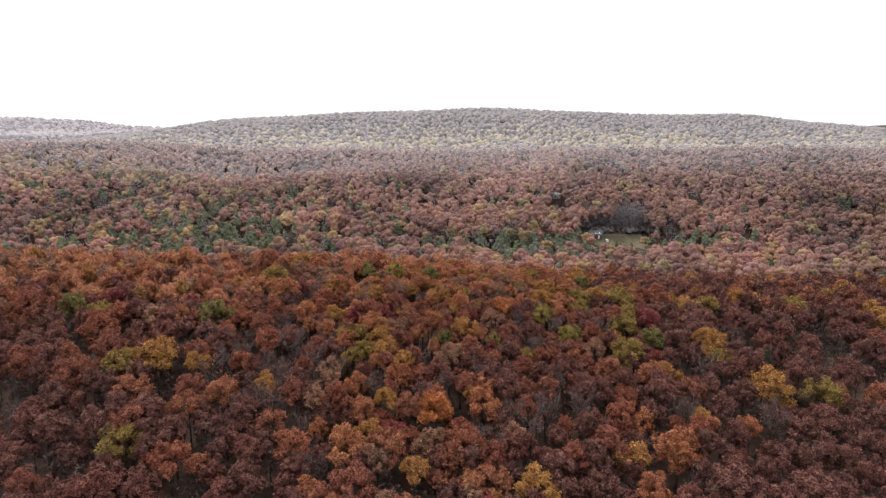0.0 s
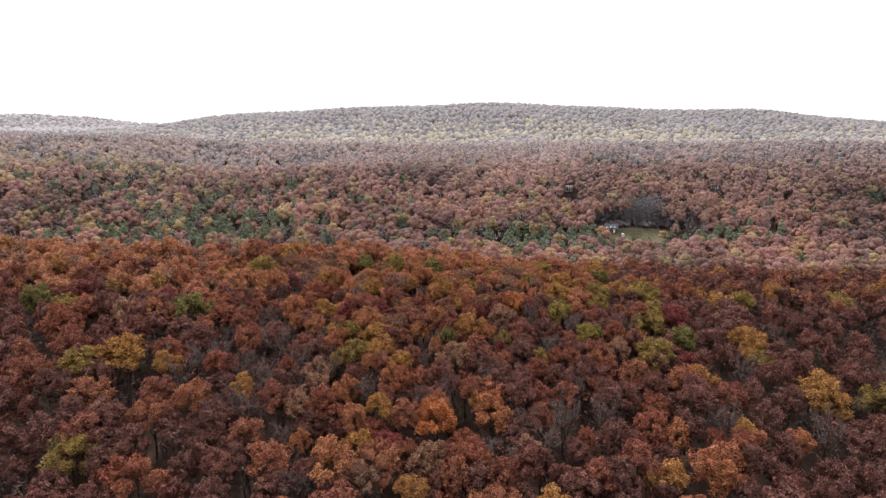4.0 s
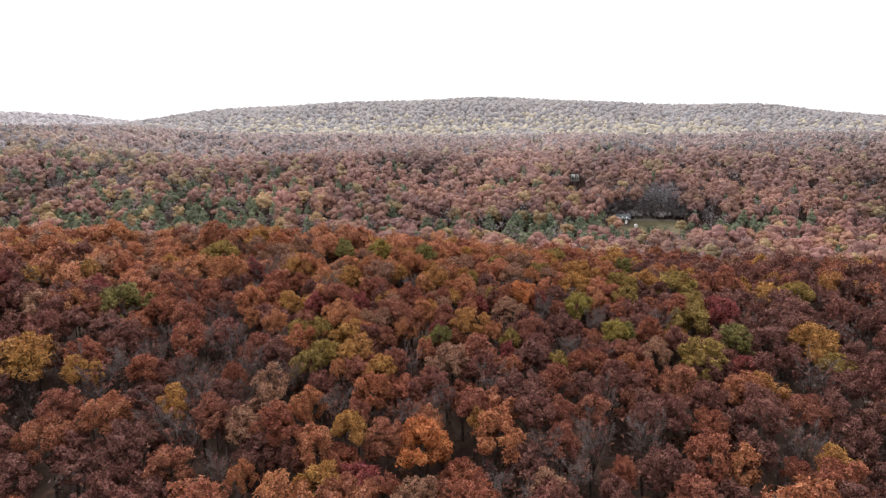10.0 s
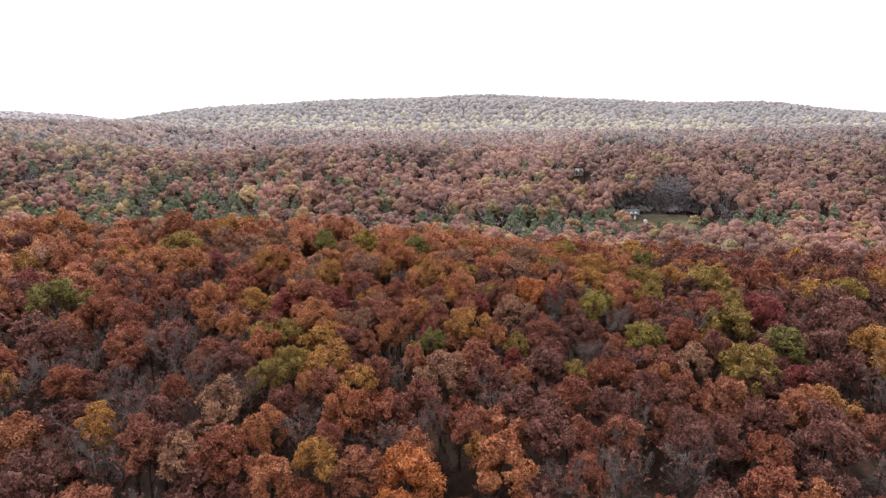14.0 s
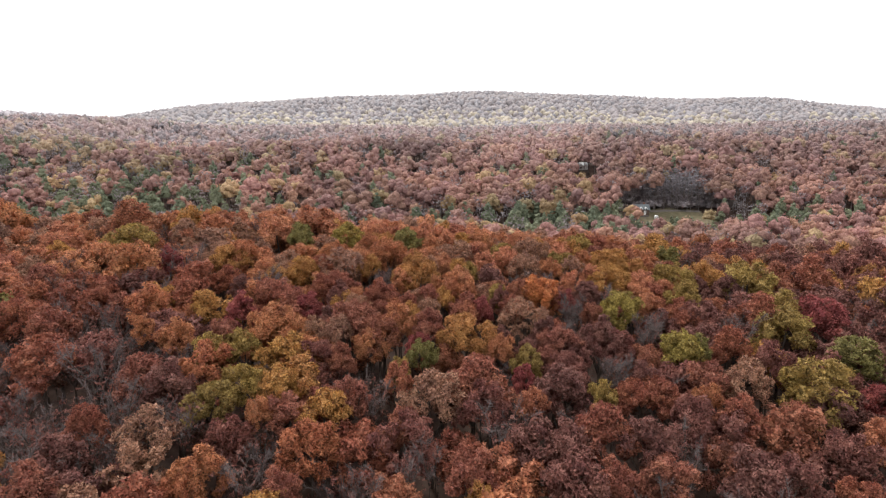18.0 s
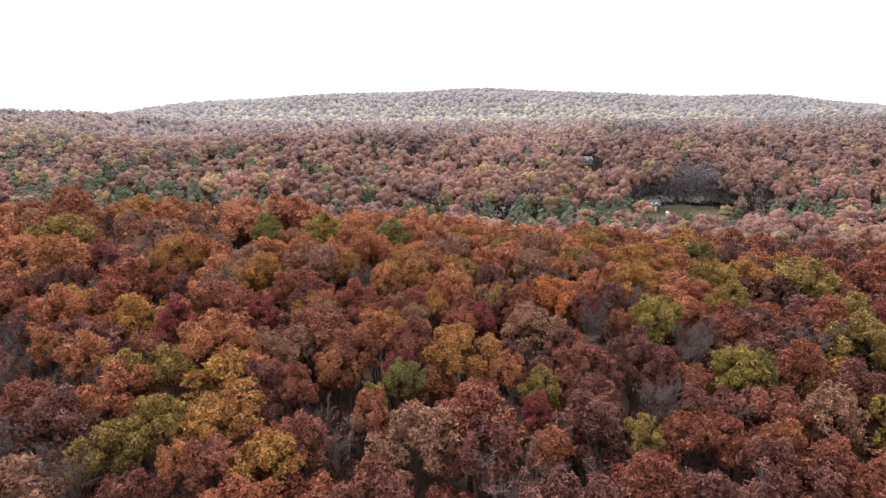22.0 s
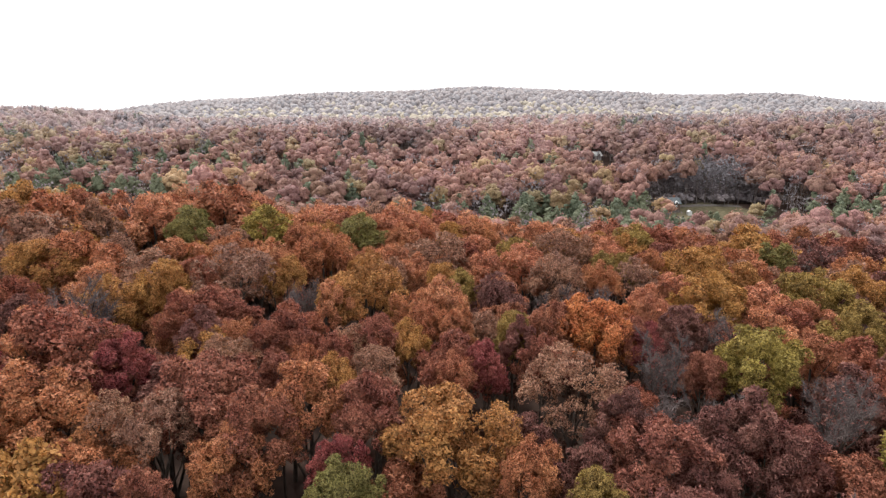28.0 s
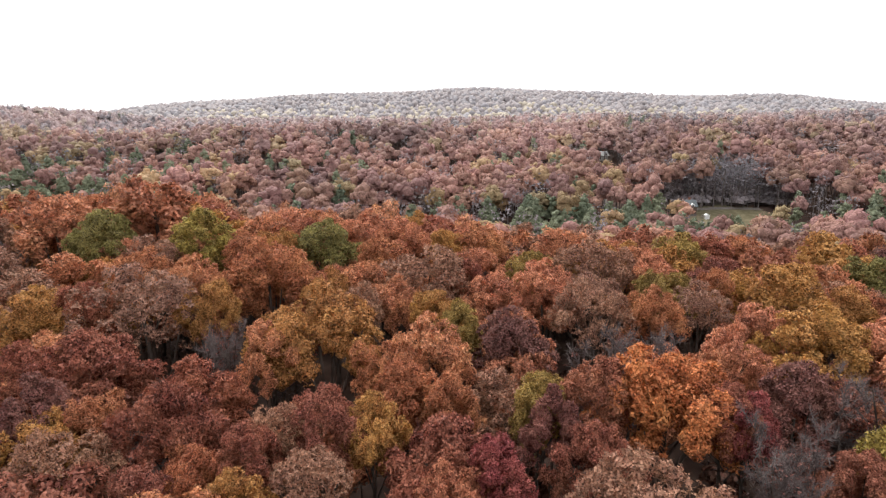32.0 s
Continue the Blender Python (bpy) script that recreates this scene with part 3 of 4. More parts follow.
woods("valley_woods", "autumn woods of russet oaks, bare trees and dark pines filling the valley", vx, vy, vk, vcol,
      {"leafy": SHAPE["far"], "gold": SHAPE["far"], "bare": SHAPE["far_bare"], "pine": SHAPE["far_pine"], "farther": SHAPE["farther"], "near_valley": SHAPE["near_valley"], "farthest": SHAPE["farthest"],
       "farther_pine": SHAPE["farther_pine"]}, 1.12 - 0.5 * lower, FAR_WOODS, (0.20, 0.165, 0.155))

# low brush added among the bare stems behind the yard, greyed as haze
bx, by = scatter(rv, 96, 150, 402, 430, 3.0, 0.5)
ok = ~is_open(bx, by)
bx, by = bx[ok], by[ok]
bk = rv.choice(np.array(("bare", "shrub")), len(bx), p=(0.45, 0.55))
SHAPE["shrub"] = [(*heap(rs, 4, 26, 0.8, radius=2.4 + 0.3 * k, depth=4.5, height=5.0), 0) for k in range(4)]
woods("brush", "added low bare brush between grey stems behind a yard, greyed as haze", bx, by, bk, tint(rv, np.full(len(bx), "bare"), VALLEY),
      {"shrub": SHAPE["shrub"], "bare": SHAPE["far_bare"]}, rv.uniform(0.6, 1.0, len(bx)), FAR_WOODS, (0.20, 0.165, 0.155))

# the long ridge
rr = np.random.default_rng(31)
rx, ry = scatter(rr, -1000, 1000, 840, 1180, 6.6, 0.55)
keep = np.abs(rx) < 0.80 * ry + 12
rx, ry = rx[keep], ry[keep]
u = rr.uniform(0, 1, len(rx))
# band: paler trees that stand for sunlight on the ridge's foot
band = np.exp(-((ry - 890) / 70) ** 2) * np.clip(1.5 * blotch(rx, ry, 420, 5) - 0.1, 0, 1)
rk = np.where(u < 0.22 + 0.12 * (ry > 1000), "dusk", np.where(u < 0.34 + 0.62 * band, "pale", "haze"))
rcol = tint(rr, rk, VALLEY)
woods("ridge_woods", "woods on the long ridge behind the valley, paled as painted haze", rx, ry, rk, rcol,
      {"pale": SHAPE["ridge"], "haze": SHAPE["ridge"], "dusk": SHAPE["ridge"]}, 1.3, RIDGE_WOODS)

# the distant hill
fx, fy = scatter(rr, -2000, -560, 1190, 1960, 14.0, 0.5)
ok = fx < -0.42 * fy
fx, fy = fx[ok], fy[ok]
# one faint leaf colour, carrying the haze of the distance
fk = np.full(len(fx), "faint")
woods("distant_woods", "woods on a distant hill, faint from painted haze", fx, fy, fk, tint(rr, fk, VALLEY), {"faint": SHAPE["ridge"]}, 1.9, RIDGE_WOODS)

# ---- the clearing: yard, lane and houses ----
def patch(name, inside, x0, x1, y0, y1, gap, mat, label, category, lift=0.15):
    """A piece of ground cover laid over the terrain where inside(x, y) holds."""
    nx, ny = int((x1 - x0) / gap) + 1, int((y1 - y0) / gap) + 1
    X, Y = np.meshgrid(np.linspace(x0, x1, nx), np.linspace(y0, y1, ny))
    v = np.stack((X, Y, ground_z(X, Y) + lift), -1).reshape(-1, 3)
    i, k = np.meshgrid(np.arange(nx - 1), np.arange(ny - 1))
    a = (k * nx + i).ravel()
    q = np.stack((a, a + 1, a + 1 + nx, a + nx), -1)
    mid = v[q].mean(1)
    return tagged(mesh_object(name, v, q[inside(mid[:, 0], mid[:, 1])], mat, smooth=True), label, category, kind="structure")


def in_yard(x, y):
    w = 0.12 * np.sin(x * 0.7) + 0.1 * np.sin(y * 0.9 + 1)
    return ((x - 116) / 20) ** 2 + ((y - 391) / 13) ** 2 < 1 + w


def in_lane(x, y):
    t = (y - ROAD[0][1]) / (ROAD[1][1] - ROAD[0][1])
    return (t > 0) & (t < 1) & (np.abs(x - (ROAD[0][0] + (ROAD[1][0] - ROAD[0][0]) * t)) < 1.2)


patch("yard", in_yard, 92, 140, 375, 407, 1.0, GRASS, "mown grass clearing in tan autumn colour", "grass", 0.15)
# floor laid behind the yard; its paleness stands for haze in the gap
patch("forest_floor", lambda x, y: ((x - 125) / 34) ** 2 + ((y - 414) / 16) ** 2 < 1 + 0.1 * np.sin(x * 0.6), 88, 162, 404, 432, 1.2, HAZE_LITTER, "open forest floor behind the yard, its litter paled as haze", "ground", 0.1)
patch("lane", in_lane, 68, 92, 394, 460, 0.6, GRAVEL, "narrow pale gravel lane through the woods", "road", 0.2)
patch("drive", lambda x, y: np.abs(y - 398 - 1.2 * np.sin(x * 0.12)) < 1.5, 104, 132, 394, 402, 0.6, GRAVEL, "pale gravel drive across the yard", "road", 0.25)


def box(bm, x0, x1, y0, y1, z0, z1):
    bmesh.ops.create_cube(bm, size=1, matrix=Matrix.Translation(((x0 + x1) / 2, (y0 + y1) / 2, (z0 + z1) / 2)) @ Matrix.Diagonal((x1 - x0, y1 - y0, z1 - z0, 1)))


def prism(bm, section, y0, y1):
    """Extrude an (x, z) outline from y0 to y1."""
    a = [bm.verts.new((x, y0, z)) for x, z in section]
    c = [bm.verts.new((x, y1, z)) for x, z in section]
    bm.faces.new(a)
    bm.faces.new(c[::-1])
    for i in range(len(a)):
        k = (i + 1) % len(a)
        bm.faces.new((a[k], a[i], c[i], c[k]))


def part(name, bm, mat, parent, label=""):
    bmesh.ops.recalc_face_normals(bm, faces=bm.faces)
    me = bpy.data.meshes.new(name)
    bm.to_mesh(me)
    bm.free()
    me.materials.append(mat)
    ob = new(name, me)
    ob.parent = parent
    if label:
        tagged(ob, label)
    return ob


def one(f, *args):
    bm = bmesh.new()
    f(bm, *args)
    return bm


def window_at(parent, x, y, z, w, h):
    bm = bmesh.new()
    for a in ((x - w / 2 - 0.14, x - w / 2, z - 0.14, z + h + 0.14), (x + w / 2, x + w / 2 + 0.14, z - 0.14, z + h + 0.14),
              (x - w / 2, x + w / 2, z + h, z + h + 0.14), (x - w / 2, x + w / 2, z - 0.14, z), (x - 0.04, x + 0.04, z, z + h)):
        box(bm, a[0], a[1], y - 0.10, y + 0.02, a[2], a[3])
    fr = part("window_frame", bm, WHITE, parent, "white window frame")
    part("pane", one(box, x - w / 2, x + w / 2, y - 0.04, y + 0.01, z, z + h), GLASS, fr)


def house(name, at, turn, wide, deep, eaves, ridge, wall_mat, label, gables):
    e = new(name)
    z0 = float(ground_z(*at))
    e.matrix_basis = pose(at[0], at[1], z0, 0, 0, turn)
    w, d = wide / 2, deep / 2
    part("foundation", one(box, -w - 0.05, w + 0.05, -d - 0.05, d + 0.05, -2.5, 0.4), GRAVEL, e)
    for nm, bx in (("front_wall", (-w, w, -d, -d + 0.25)), ("back_wall", (-w, w, d - 0.25, d)), ("side_wall", (-w, -w + 0.25, -d + 0.25, d - 0.25)), ("side_wall", (w - 0.25, w, -d + 0.25, d - 0.25))):
        part(nm, one(box, *bx, 0.4, eaves), wall_mat, e)
    bm = bmesh.new()
    for s in (-1, 1):
        v = [bm.verts.new(p) for p in ((-w - 0.4, s * (d + 0.5), eaves - 0.15), (w + 0.4, s * (d + 0.5), eaves - 0.15), (w + 0.4, 0, ridge), (-w - 0.4, 0, ridge))]
        u = [bm.verts.new((p.co.x, p.co.y, p.co.z + 0.18)) for p in v]
        bm.faces.new(v)
        bm.faces.new(u[::-1])
        for i in range(4):
            bm.faces.new((v[i], v[(i + 1) % 4], u[(i + 1) % 4], u[i]))
    if wall_mat is WHITE:
        part("roof", bm, WHITE, e, "pale metal roof")
    else:
        part("roof", bm, SHINGLE, e, "grey shingle roof")
    for s in (-1, 1):
        bm = bmesh.new()
        v = [bm.verts.new((s * (w - 0.02 - q), y, z)) for q in (0, 0.2) for y, z in ((-d, eaves), (d, eaves), (0, ridge - 0.05))]
        for f in ((0, 1, 2), (5, 4, 3), (0, 3, 4, 1), (1, 4, 5, 2), (2, 5, 3, 0)):
            bm.faces.new([v[i] for i in f])
        part("gable_wall", bm, wall_mat, e)
    for gxx in gables:
        g = part("dormer", one(prism, ((gxx - 0.62, eaves - 0.1), (gxx + 0.62, eaves - 0.1), (gxx + 0.62, eaves + 0.7), (gxx, eaves + 1.3), (gxx - 0.62, eaves + 0.7)), -d - 0.3, -0.2), WHITE, e, "white gabled dormer")
        part("pane", one(box, gxx - 0.28, gxx + 0.28, -d - 0.34, -d - 0.28, eaves, eaves + 0.7), GLASS, g)
    n = max(2, int(wide / 2.6))
    for i in range(n):
        window_at(e, -w + (i + 0.5) * wide / n, -d, 1.2, 0.95, 1.3)
    part("door", one(box, -0.1 + wide / n / 2 * (n % 2 == 0) - 0.45, 0.35 + wide / n / 2 * (n % 2 == 0), -d - 0.06, -d + 0.01, 0.4, 2.5), WHITE, e, "white front door")
    part("chimney", one(box, w * 0.45, w * 0.45 + 0.7, 0.5, 1.2, eaves, ridge + 0.9), BRICK, e)
    return tagged(e, label, "house")


house("house", HOUSE, -4, 7.6, 6.0, 3.1, 5.2, SIDING, "brown-sided house with grey roof and white dormers by the clearing", (-2.4, 0.0, 2.3))
house("farmhouse", FARMHOUSE, 10, 6.0, 5.0, 2.9, 4.8, WHITE, "white farmhouse at the end of the lane among trees", (-1.6, 1.6))
house("cottage", COTTAGE, 6, 9.0, 6.0, 3.0, 5.4, WHITE, "white-walled cottage half hidden among trees", (-2.2, 2.0))
shed = new("garden_shed")
shed.matrix_basis = pose(107.0, 388.5, float(ground_z(107.0, 388.5)), 0, 0, 8)
part("wall", one(box, -0.8, 0.8, -0.7, 0.7, -0.4, 1.5), WHITE, shed)
part("roof", one(prism, ((-0.95, 1.45), (0.95, 1.45), (0, 2.0)), -0.85, 0.85), WHITE, shed)
part("door", one(box, -0.3, 0.3, -0.75, -0.69, 0.0, 1.35), WHITE, shed)
tagged(shed, "small white garden shed on the grass", "shed")

# ---- the wooded slope and crest under the camera: x, y and crown radius of the trees that stand out ----
GREEN_A = [(-79.9, 135.5, 3.0), (0.4, 174.5, 2.2), (41.6, 179.3, 2.1), (64.9, 179.4, 4.2), (-73.3, 185.2, 5.4), (-119.7, 189.1, 4.5), (-27.3, 221.3, 2.8), (-4.7, 223.5, 3.6), (-29.0, 226.8, 2.8), (53.6, 226.8, 2.8)]
ORANGE_A = [(-29.9, 120.2, 3.5), (-93.5, 121.0, 3.5), (47.5, 121.5, 4.2), (11.0, 123.0, 4.3), (-64.4, 128.8, 5.2), (-36.3, 132.6, 4.6), (-22.9, 132.8, 5.3), (39.6, 133.9, 4.7), (57.4, 134.0, 5.6), (-78.1, 137.7, 5.6), (-31.0, 138.0, 2.1), (-43.5, 139.2, 4.1), (65.8, 139.3, 4.9), (31.1, 141.5, 2.2), (59.9, 142.4, 2.2), (78.3, 143.0, 3.1), (-66.1, 144.3, 4.3), (-20.7, 144.7, 3.9), (46.7, 145.2, 4.7), (10.7, 147.8, 4.8), (-82.5, 148.8, 5.3), (-58.4, 150.1, 4.5), (-25.4, 150.7, 2.0), (-67.7, 151.1, 3.7), (49.3, 152.3, 2.8), (-23.5, 152.8, 3.0), (-100.4, 154.4, 5.2), (69.1, 156.5, 3.8), (-12.4, 157.2, 3.5), (-115.7, 158.3, 5.3)]
ORANGE_B = [(22.1, 160.3, 3.7), (-57.4, 160.6, 3.1), (59.1, 161.8, 4.0), (-19.5, 161.9, 1.9), (47.2, 162.4, 4.4), (-94.4, 164.2, 5.6), (14.4, 165.1, 2.0), (-70.7, 165.3, 3.7), (28.3, 168.1, 2.2), (38.7, 168.1, 2.1), (-2.6, 168.7, 2.2), (32.4, 169.2, 2.6), (-29.1, 171.1, 3.5), (-52.2, 171.5, 4.2), (-102.7, 174.0, 5.7), (11.4, 176.9, 2.3), (-35.8, 176.9, 2.6), (-7.5, 177.4, 2.6), (-41.5, 179.4, 2.0), (-22.0, 180.3, 4.5), (46.6, 180.4, 2.9), (-3.7, 183.1, 3.2), (-43.7, 185.8, 3.6), (7.1, 186.8, 1.9), (-4.8, 188.2, 1.9), (-11.7, 191.5, 1.9), (56.5, 191.7, 3.6), (38.3, 192.5, 2.9), (23.2, 194.3, 1.9), (7.5, 195.0, 1.9)]
ORANGE_C = [(5.0, 195.9, 2.5), (3.6, 199.0, 2.3), (-55.1, 204.6, 5.7), (24.3, 209.8, 2.3), (-35.9, 210.1, 5.5), (76.4, 211.8, 4.8), (-18.6, 213.8, 3.2), (-8.5, 214.4, 3.9), (32.0, 216.2, 2.0), (0.1, 221.6, 1.9), (-13.0, 222.7, 2.4), (-47.9, 225.9, 5.0), (-7.7, 228.6, 2.4), (11.2, 229.9, 3.6), (43.3, 233.5, 3.0), (-27.1, 233.9, 6.0), (-101.6, 234.9, 6.3)]
RUSSET_A = [(-44.6, 121.4, 4.9), (-20.7, 121.5, 5.7), (-46.2, 131.2, 3.9), (-13.5, 133.1, 5.1), (5.2, 133.8, 4.4), (-96.6, 134.9, 6.1), (-66.1, 135.7, 4.1), (-76.0, 141.7, 5.7), (-51.7, 142.9, 4.2), (-8.9, 146.1, 3.5), (-27.8, 147.0, 4.0), (-39.4, 149.5, 3.7), (-14.1, 151.0, 2.3), (17.9, 152.7, 3.6), (6.8, 153.3, 3.1), (-39.5, 153.8, 3.4), (28.2, 154.1, 3.4), (18.2, 157.5, 3.2), (51.2, 158.6, 3.6), (-39.0, 158.7, 2.5), (27.8, 158.9, 3.6), (-15.8, 161.7, 3.0), (-8.9, 165.1, 2.6), (88.8, 168.0, 5.7), (7.2, 168.5, 4.3), (-65.6, 170.0, 4.3), (31.3, 172.2, 1.9), (40.1, 172.5, 3.6), (-11.1, 173.7, 2.2), (22.8, 177.2, 2.3)]
RUSSET_B = [(20.0, 178.3, 3.5), (-29.4, 178.7, 2.6), (-6.3, 179.5, 3.3), (11.7, 179.6, 1.9), (27.5, 181.0, 3.5), (1.3, 181.7, 2.9), (-11.4, 183.3, 4.3), (-63.2, 183.6, 3.4), (-130.5, 185.9, 6.9), (-6.5, 186.2, 1.9), (-23.9, 187.3, 5.4), (-2.4, 189.0, 1.9), (27.8, 189.6, 1.9), (14.7, 190.0, 2.2), (-7.0, 191.0, 2.7), (0.6, 191.7, 2.1), (-40.3, 196.1, 4.4), (16.3, 196.3, 2.5), (-18.1, 196.5, 2.3), (-4.6, 200.1, 2.1), (6.3, 200.7, 2.8), (27.0, 202.5, 2.2), (11.1, 211.7, 2.7), (-13.8, 212.6, 2.4), (16.3, 214.4, 3.1), (9.4, 215.1, 2.4), (42.3, 225.3, 3.7), (-34.1, 226.7, 4.0), (19.7, 228.5, 3.5), (2.8, 229.5, 3.2)]
RUSSET_C = [(-1.3, 229.6, 3.2), (-68.4, 231.2, 5.7), (39.1, 234.0, 3.4)]
LIME_A = [(38.7, 178.9, 3.1), (32.8, 190.1, 3.8), (-18.1, 224.7, 3.6)]
GOLD_A = [(21.0, 121.6, 5.0), (-6.4, 126.0, 3.2), (67.5, 143.9, 3.2), (-14.9, 148.0, 3.1), (7.3, 150.7, 2.0), (-47.9, 152.8, 2.9), (91.9, 158.0, 6.1), (-69.1, 160.0, 3.1), (-81.2, 161.5, 6.0), (64.1, 162.2, 3.6), (-11.5, 162.5, 3.0), (-18.0, 166.1, 3.0), (-16.0, 169.5, 3.4), (83.2, 178.9, 5.1), (6.8, 179.3, 4.4), (-2.1, 185.6, 1.9), (-34.5, 187.0, 3.3), (-13.0, 189.3, 2.1), (3.2, 192.1, 1.9), (-1.3, 203.2, 4.1), (150.7, 203.7, 6.7), (-23.0, 204.0, 2.7), (34.5, 204.7, 4.0), (6.4, 207.5, 2.0), (-38.3, 207.8, 3.6), (-11.3, 208.3, 2.2), (-2.4, 212.2, 1.9), (41.6, 212.9, 2.7), (107.9, 214.7, 5.4), (36.9, 214.9, 4.3)]
GOLD_B = [(-8.9, 222.1, 1.9), (7.5, 228.5, 2.1), (-55.3, 231.6, 4.2), (52.7, 233.3, 4.5)]
OLIVE_A = [(-77.1, 132.8, 5.1), (106.3, 157.0, 4.4), (-89.6, 158.5, 4.8), (-25.8, 163.3, 2.9), (-22.9, 167.1, 2.8), (24.4, 168.0, 1.9), (82.5, 170.1, 3.3), (-2.8, 170.9, 1.9), (54.9, 170.9, 4.7), (-29.4, 174.7, 2.9), (15.5, 174.9, 2.2), (-25.4, 175.4, 2.6), (-108.0, 184.1, 4.0), (58.6, 187.0, 3.9), (62.1, 195.0, 3.2), (12.8, 195.6, 2.0), (46.9, 198.4, 2.9), (92.2, 205.0, 4.4), (8.3, 205.6, 1.9), (62.6, 208.1, 5.1), (48.1, 208.7, 4.1), (126.4, 210.1, 4.6), (26.1, 215.9, 1.9), (-62.1, 217.0, 4.6), (28.8, 217.5, 1.9), (15.8, 221.0, 2.6), (34.6, 231.2, 2.9)]
BUFF_A = [(38.0, 141.6, 4.0), (-33.7, 147.4, 3.5), (-30.5, 153.2, 3.3), (-31.4, 158.0, 3.3), (1.8, 165.3, 3.9), (19.0, 168.0, 3.8), (45.4, 171.3, 3.5), (51.7, 176.9, 2.8), (-12.6, 179.5, 2.4), (-16.5, 180.6, 2.1), (18.9, 182.4, 2.5), (15.9, 185.4, 3.6), (1.0, 187.1, 2.4), (-10.9, 187.8, 2.4), (-1.6, 191.2, 1.9), (-16.0, 206.7, 4.3), (0.5, 209.1, 2.0), (19.1, 210.0, 3.1), (28.9, 212.0, 2.5), (5.9, 215.0, 4.5), (21.5, 221.2, 3.5), (24.6, 221.3, 2.2)]
BROWN_A = [(-77.6, 119.5, 5.6), (83.7, 120.4, 5.6), (65.4, 121.7, 5.7), (83.1, 131.1, 5.3), (16.6, 133.0, 4.4), (101.6, 143.8, 4.9), (42.2, 154.1, 3.4), (59.9, 155.8, 5.2), (35.2, 163.6, 3.1), (8.1, 164.5, 3.1), (54.9, 167.0, 2.8), (-32.4, 167.1, 3.3), (29.8, 180.1, 2.8), (83.3, 190.1, 5.6), (-14.1, 191.3, 2.4), (13.0, 192.9, 1.9), (-31.7, 194.4, 2.3), (28.7, 196.5, 3.1), (11.7, 203.4, 3.1), (-20.0, 206.6, 2.4), (3.1, 210.7, 2.2), (28.0, 220.6, 2.8)]
BARE_A = [(12.7, 136.6, 4.5), (23.2, 140.9, 4.1), (18.5, 145.4, 3.4), (87.0, 146.3, 4.9), (64.9, 148.1, 4.4), (-44.7, 148.4, 6.5), (27.8, 148.8, 5.0), (37.3, 149.4, 5.0), (-5.5, 151.8, 3.0), (-18.8, 153.5, 3.4), (-0.7, 154.3, 2.1), (1.7, 155.9, 2.2), (-44.9, 157.5, 3.5), (31.7, 158.3, 3.9), (-65.3, 159.8, 5.7), (-28.5, 160.3, 2.9), (11.3, 161.5, 4.3), (-38.0, 163.4, 4.4), (-6.1, 165.9, 3.2), (76.7, 168.6, 4.7), (-44.6, 170.9, 4.8), (27.7, 173.5, 2.5), (35.4, 183.6, 2.8), (50.9, 186.2, 3.9), (24.7, 190.6, 2.4), (-28.6, 196.9, 3.9), (-7.8, 201.9, 2.2), (-46.4, 206.9, 4.6)]
BRIGHT_A = [(-2.3, 144.6, 5.0), (20.3, 195.9, 3.9)]
CRIMSON_A = [(14.3, 171.0, 1.9), (-0.3, 177.0, 1.9), (-28.7, 184.6, 2.8), (-18.6, 186.7, 2.7), (9.6, 188.6, 1.9), (67.1, 192.0, 4.1), (24.3, 193.9, 1.9), (-49.6, 207.2, 2.9)]
PINE_A = [(96.0, 169.0, 3.8)]
GROVE = (("green", GREEN_A), ("orange", ORANGE_A), ("orange", ORANGE_B), ("orange", ORANGE_C), ("russet", RUSSET_A), ("russet", RUSSET_B), ("russet", RUSSET_C), ("lime", LIME_A), ("gold", GOLD_A), ("gold", GOLD_B), ("olive", OLIVE_A), ("buff", BUFF_A), ("brown", BROWN_A), ("bare", BARE_A), ("bright", BRIGHT_A), ("crimson", CRIMSON_A), ("pine", PINE_A))

KINDS = ("russet", "brown", "orange", "gold", "buff", "crimson", "bare", "pine")
ODDS = (0.32, 0.25, 0.08, 0.05, 0.07, 0.01, 0.22, 0.0)
rf = np.random.default_rng(41)
gk = np.array([k for k, rows in GROVE for _ in rows])
gx3 = np.array([r for k, rows in GROVE for r in rows])
sx, sy = scatter(rf, -235, 235, 106, 278, 5.2)
keep = np.abs(sx) < 0.78 * sy + 16
sx, sy = sx[keep], sy[keep]
away = np.hypot(sx[:, None] - gx3[:, 0], sy[:, None] - gx3[:, 1]) / (gx3[:, 2] + 2.8)
keep = away.min(1) > 0.57
sx, sy = sx[keep], sy[keep]
sk = rf.choice(np.array(KINDS), len(sx), p=np.array(ODDS) / sum(ODDS))
# more brown and bare trees on both sides, also standing for shade there
dull = rf.uniform(0, 1, len(sx)) < 0.9 * np.maximum(step(30, 75, sx) * (1 - 0.5 * step(195, 225, sy)), step(10, 40, -sx) * (1 - step(165, 185, sy)))
sk = np.where(dull, rf.choice(np.array(("brown", "bare", "russet")), len(sx), p=(0.42, 0.46, 0.12)), sk)
grey = rf.uniform(0, 1, len(sx)) < 0.85 * np.exp(-(((sx + 48) / 26) ** 2 + ((sy - 168) / 17) ** 2))   # a leafless stand
sk = np.where(grey, "bare", sk)
warm = (rf.uniform(0, 1, len(sx)) < 0.8 * step(198, 214, sy)) & np.isin(sk, ("brown", "bare", "crimson"))  # lighter kinds along the crest, where the choice stands for haze
sk = np.where(warm, rf.choice(np.array(("russet", "orange", "gold", "buff")), len(sx), p=(0.36, 0.26, 0.14, 0.24)), sk)
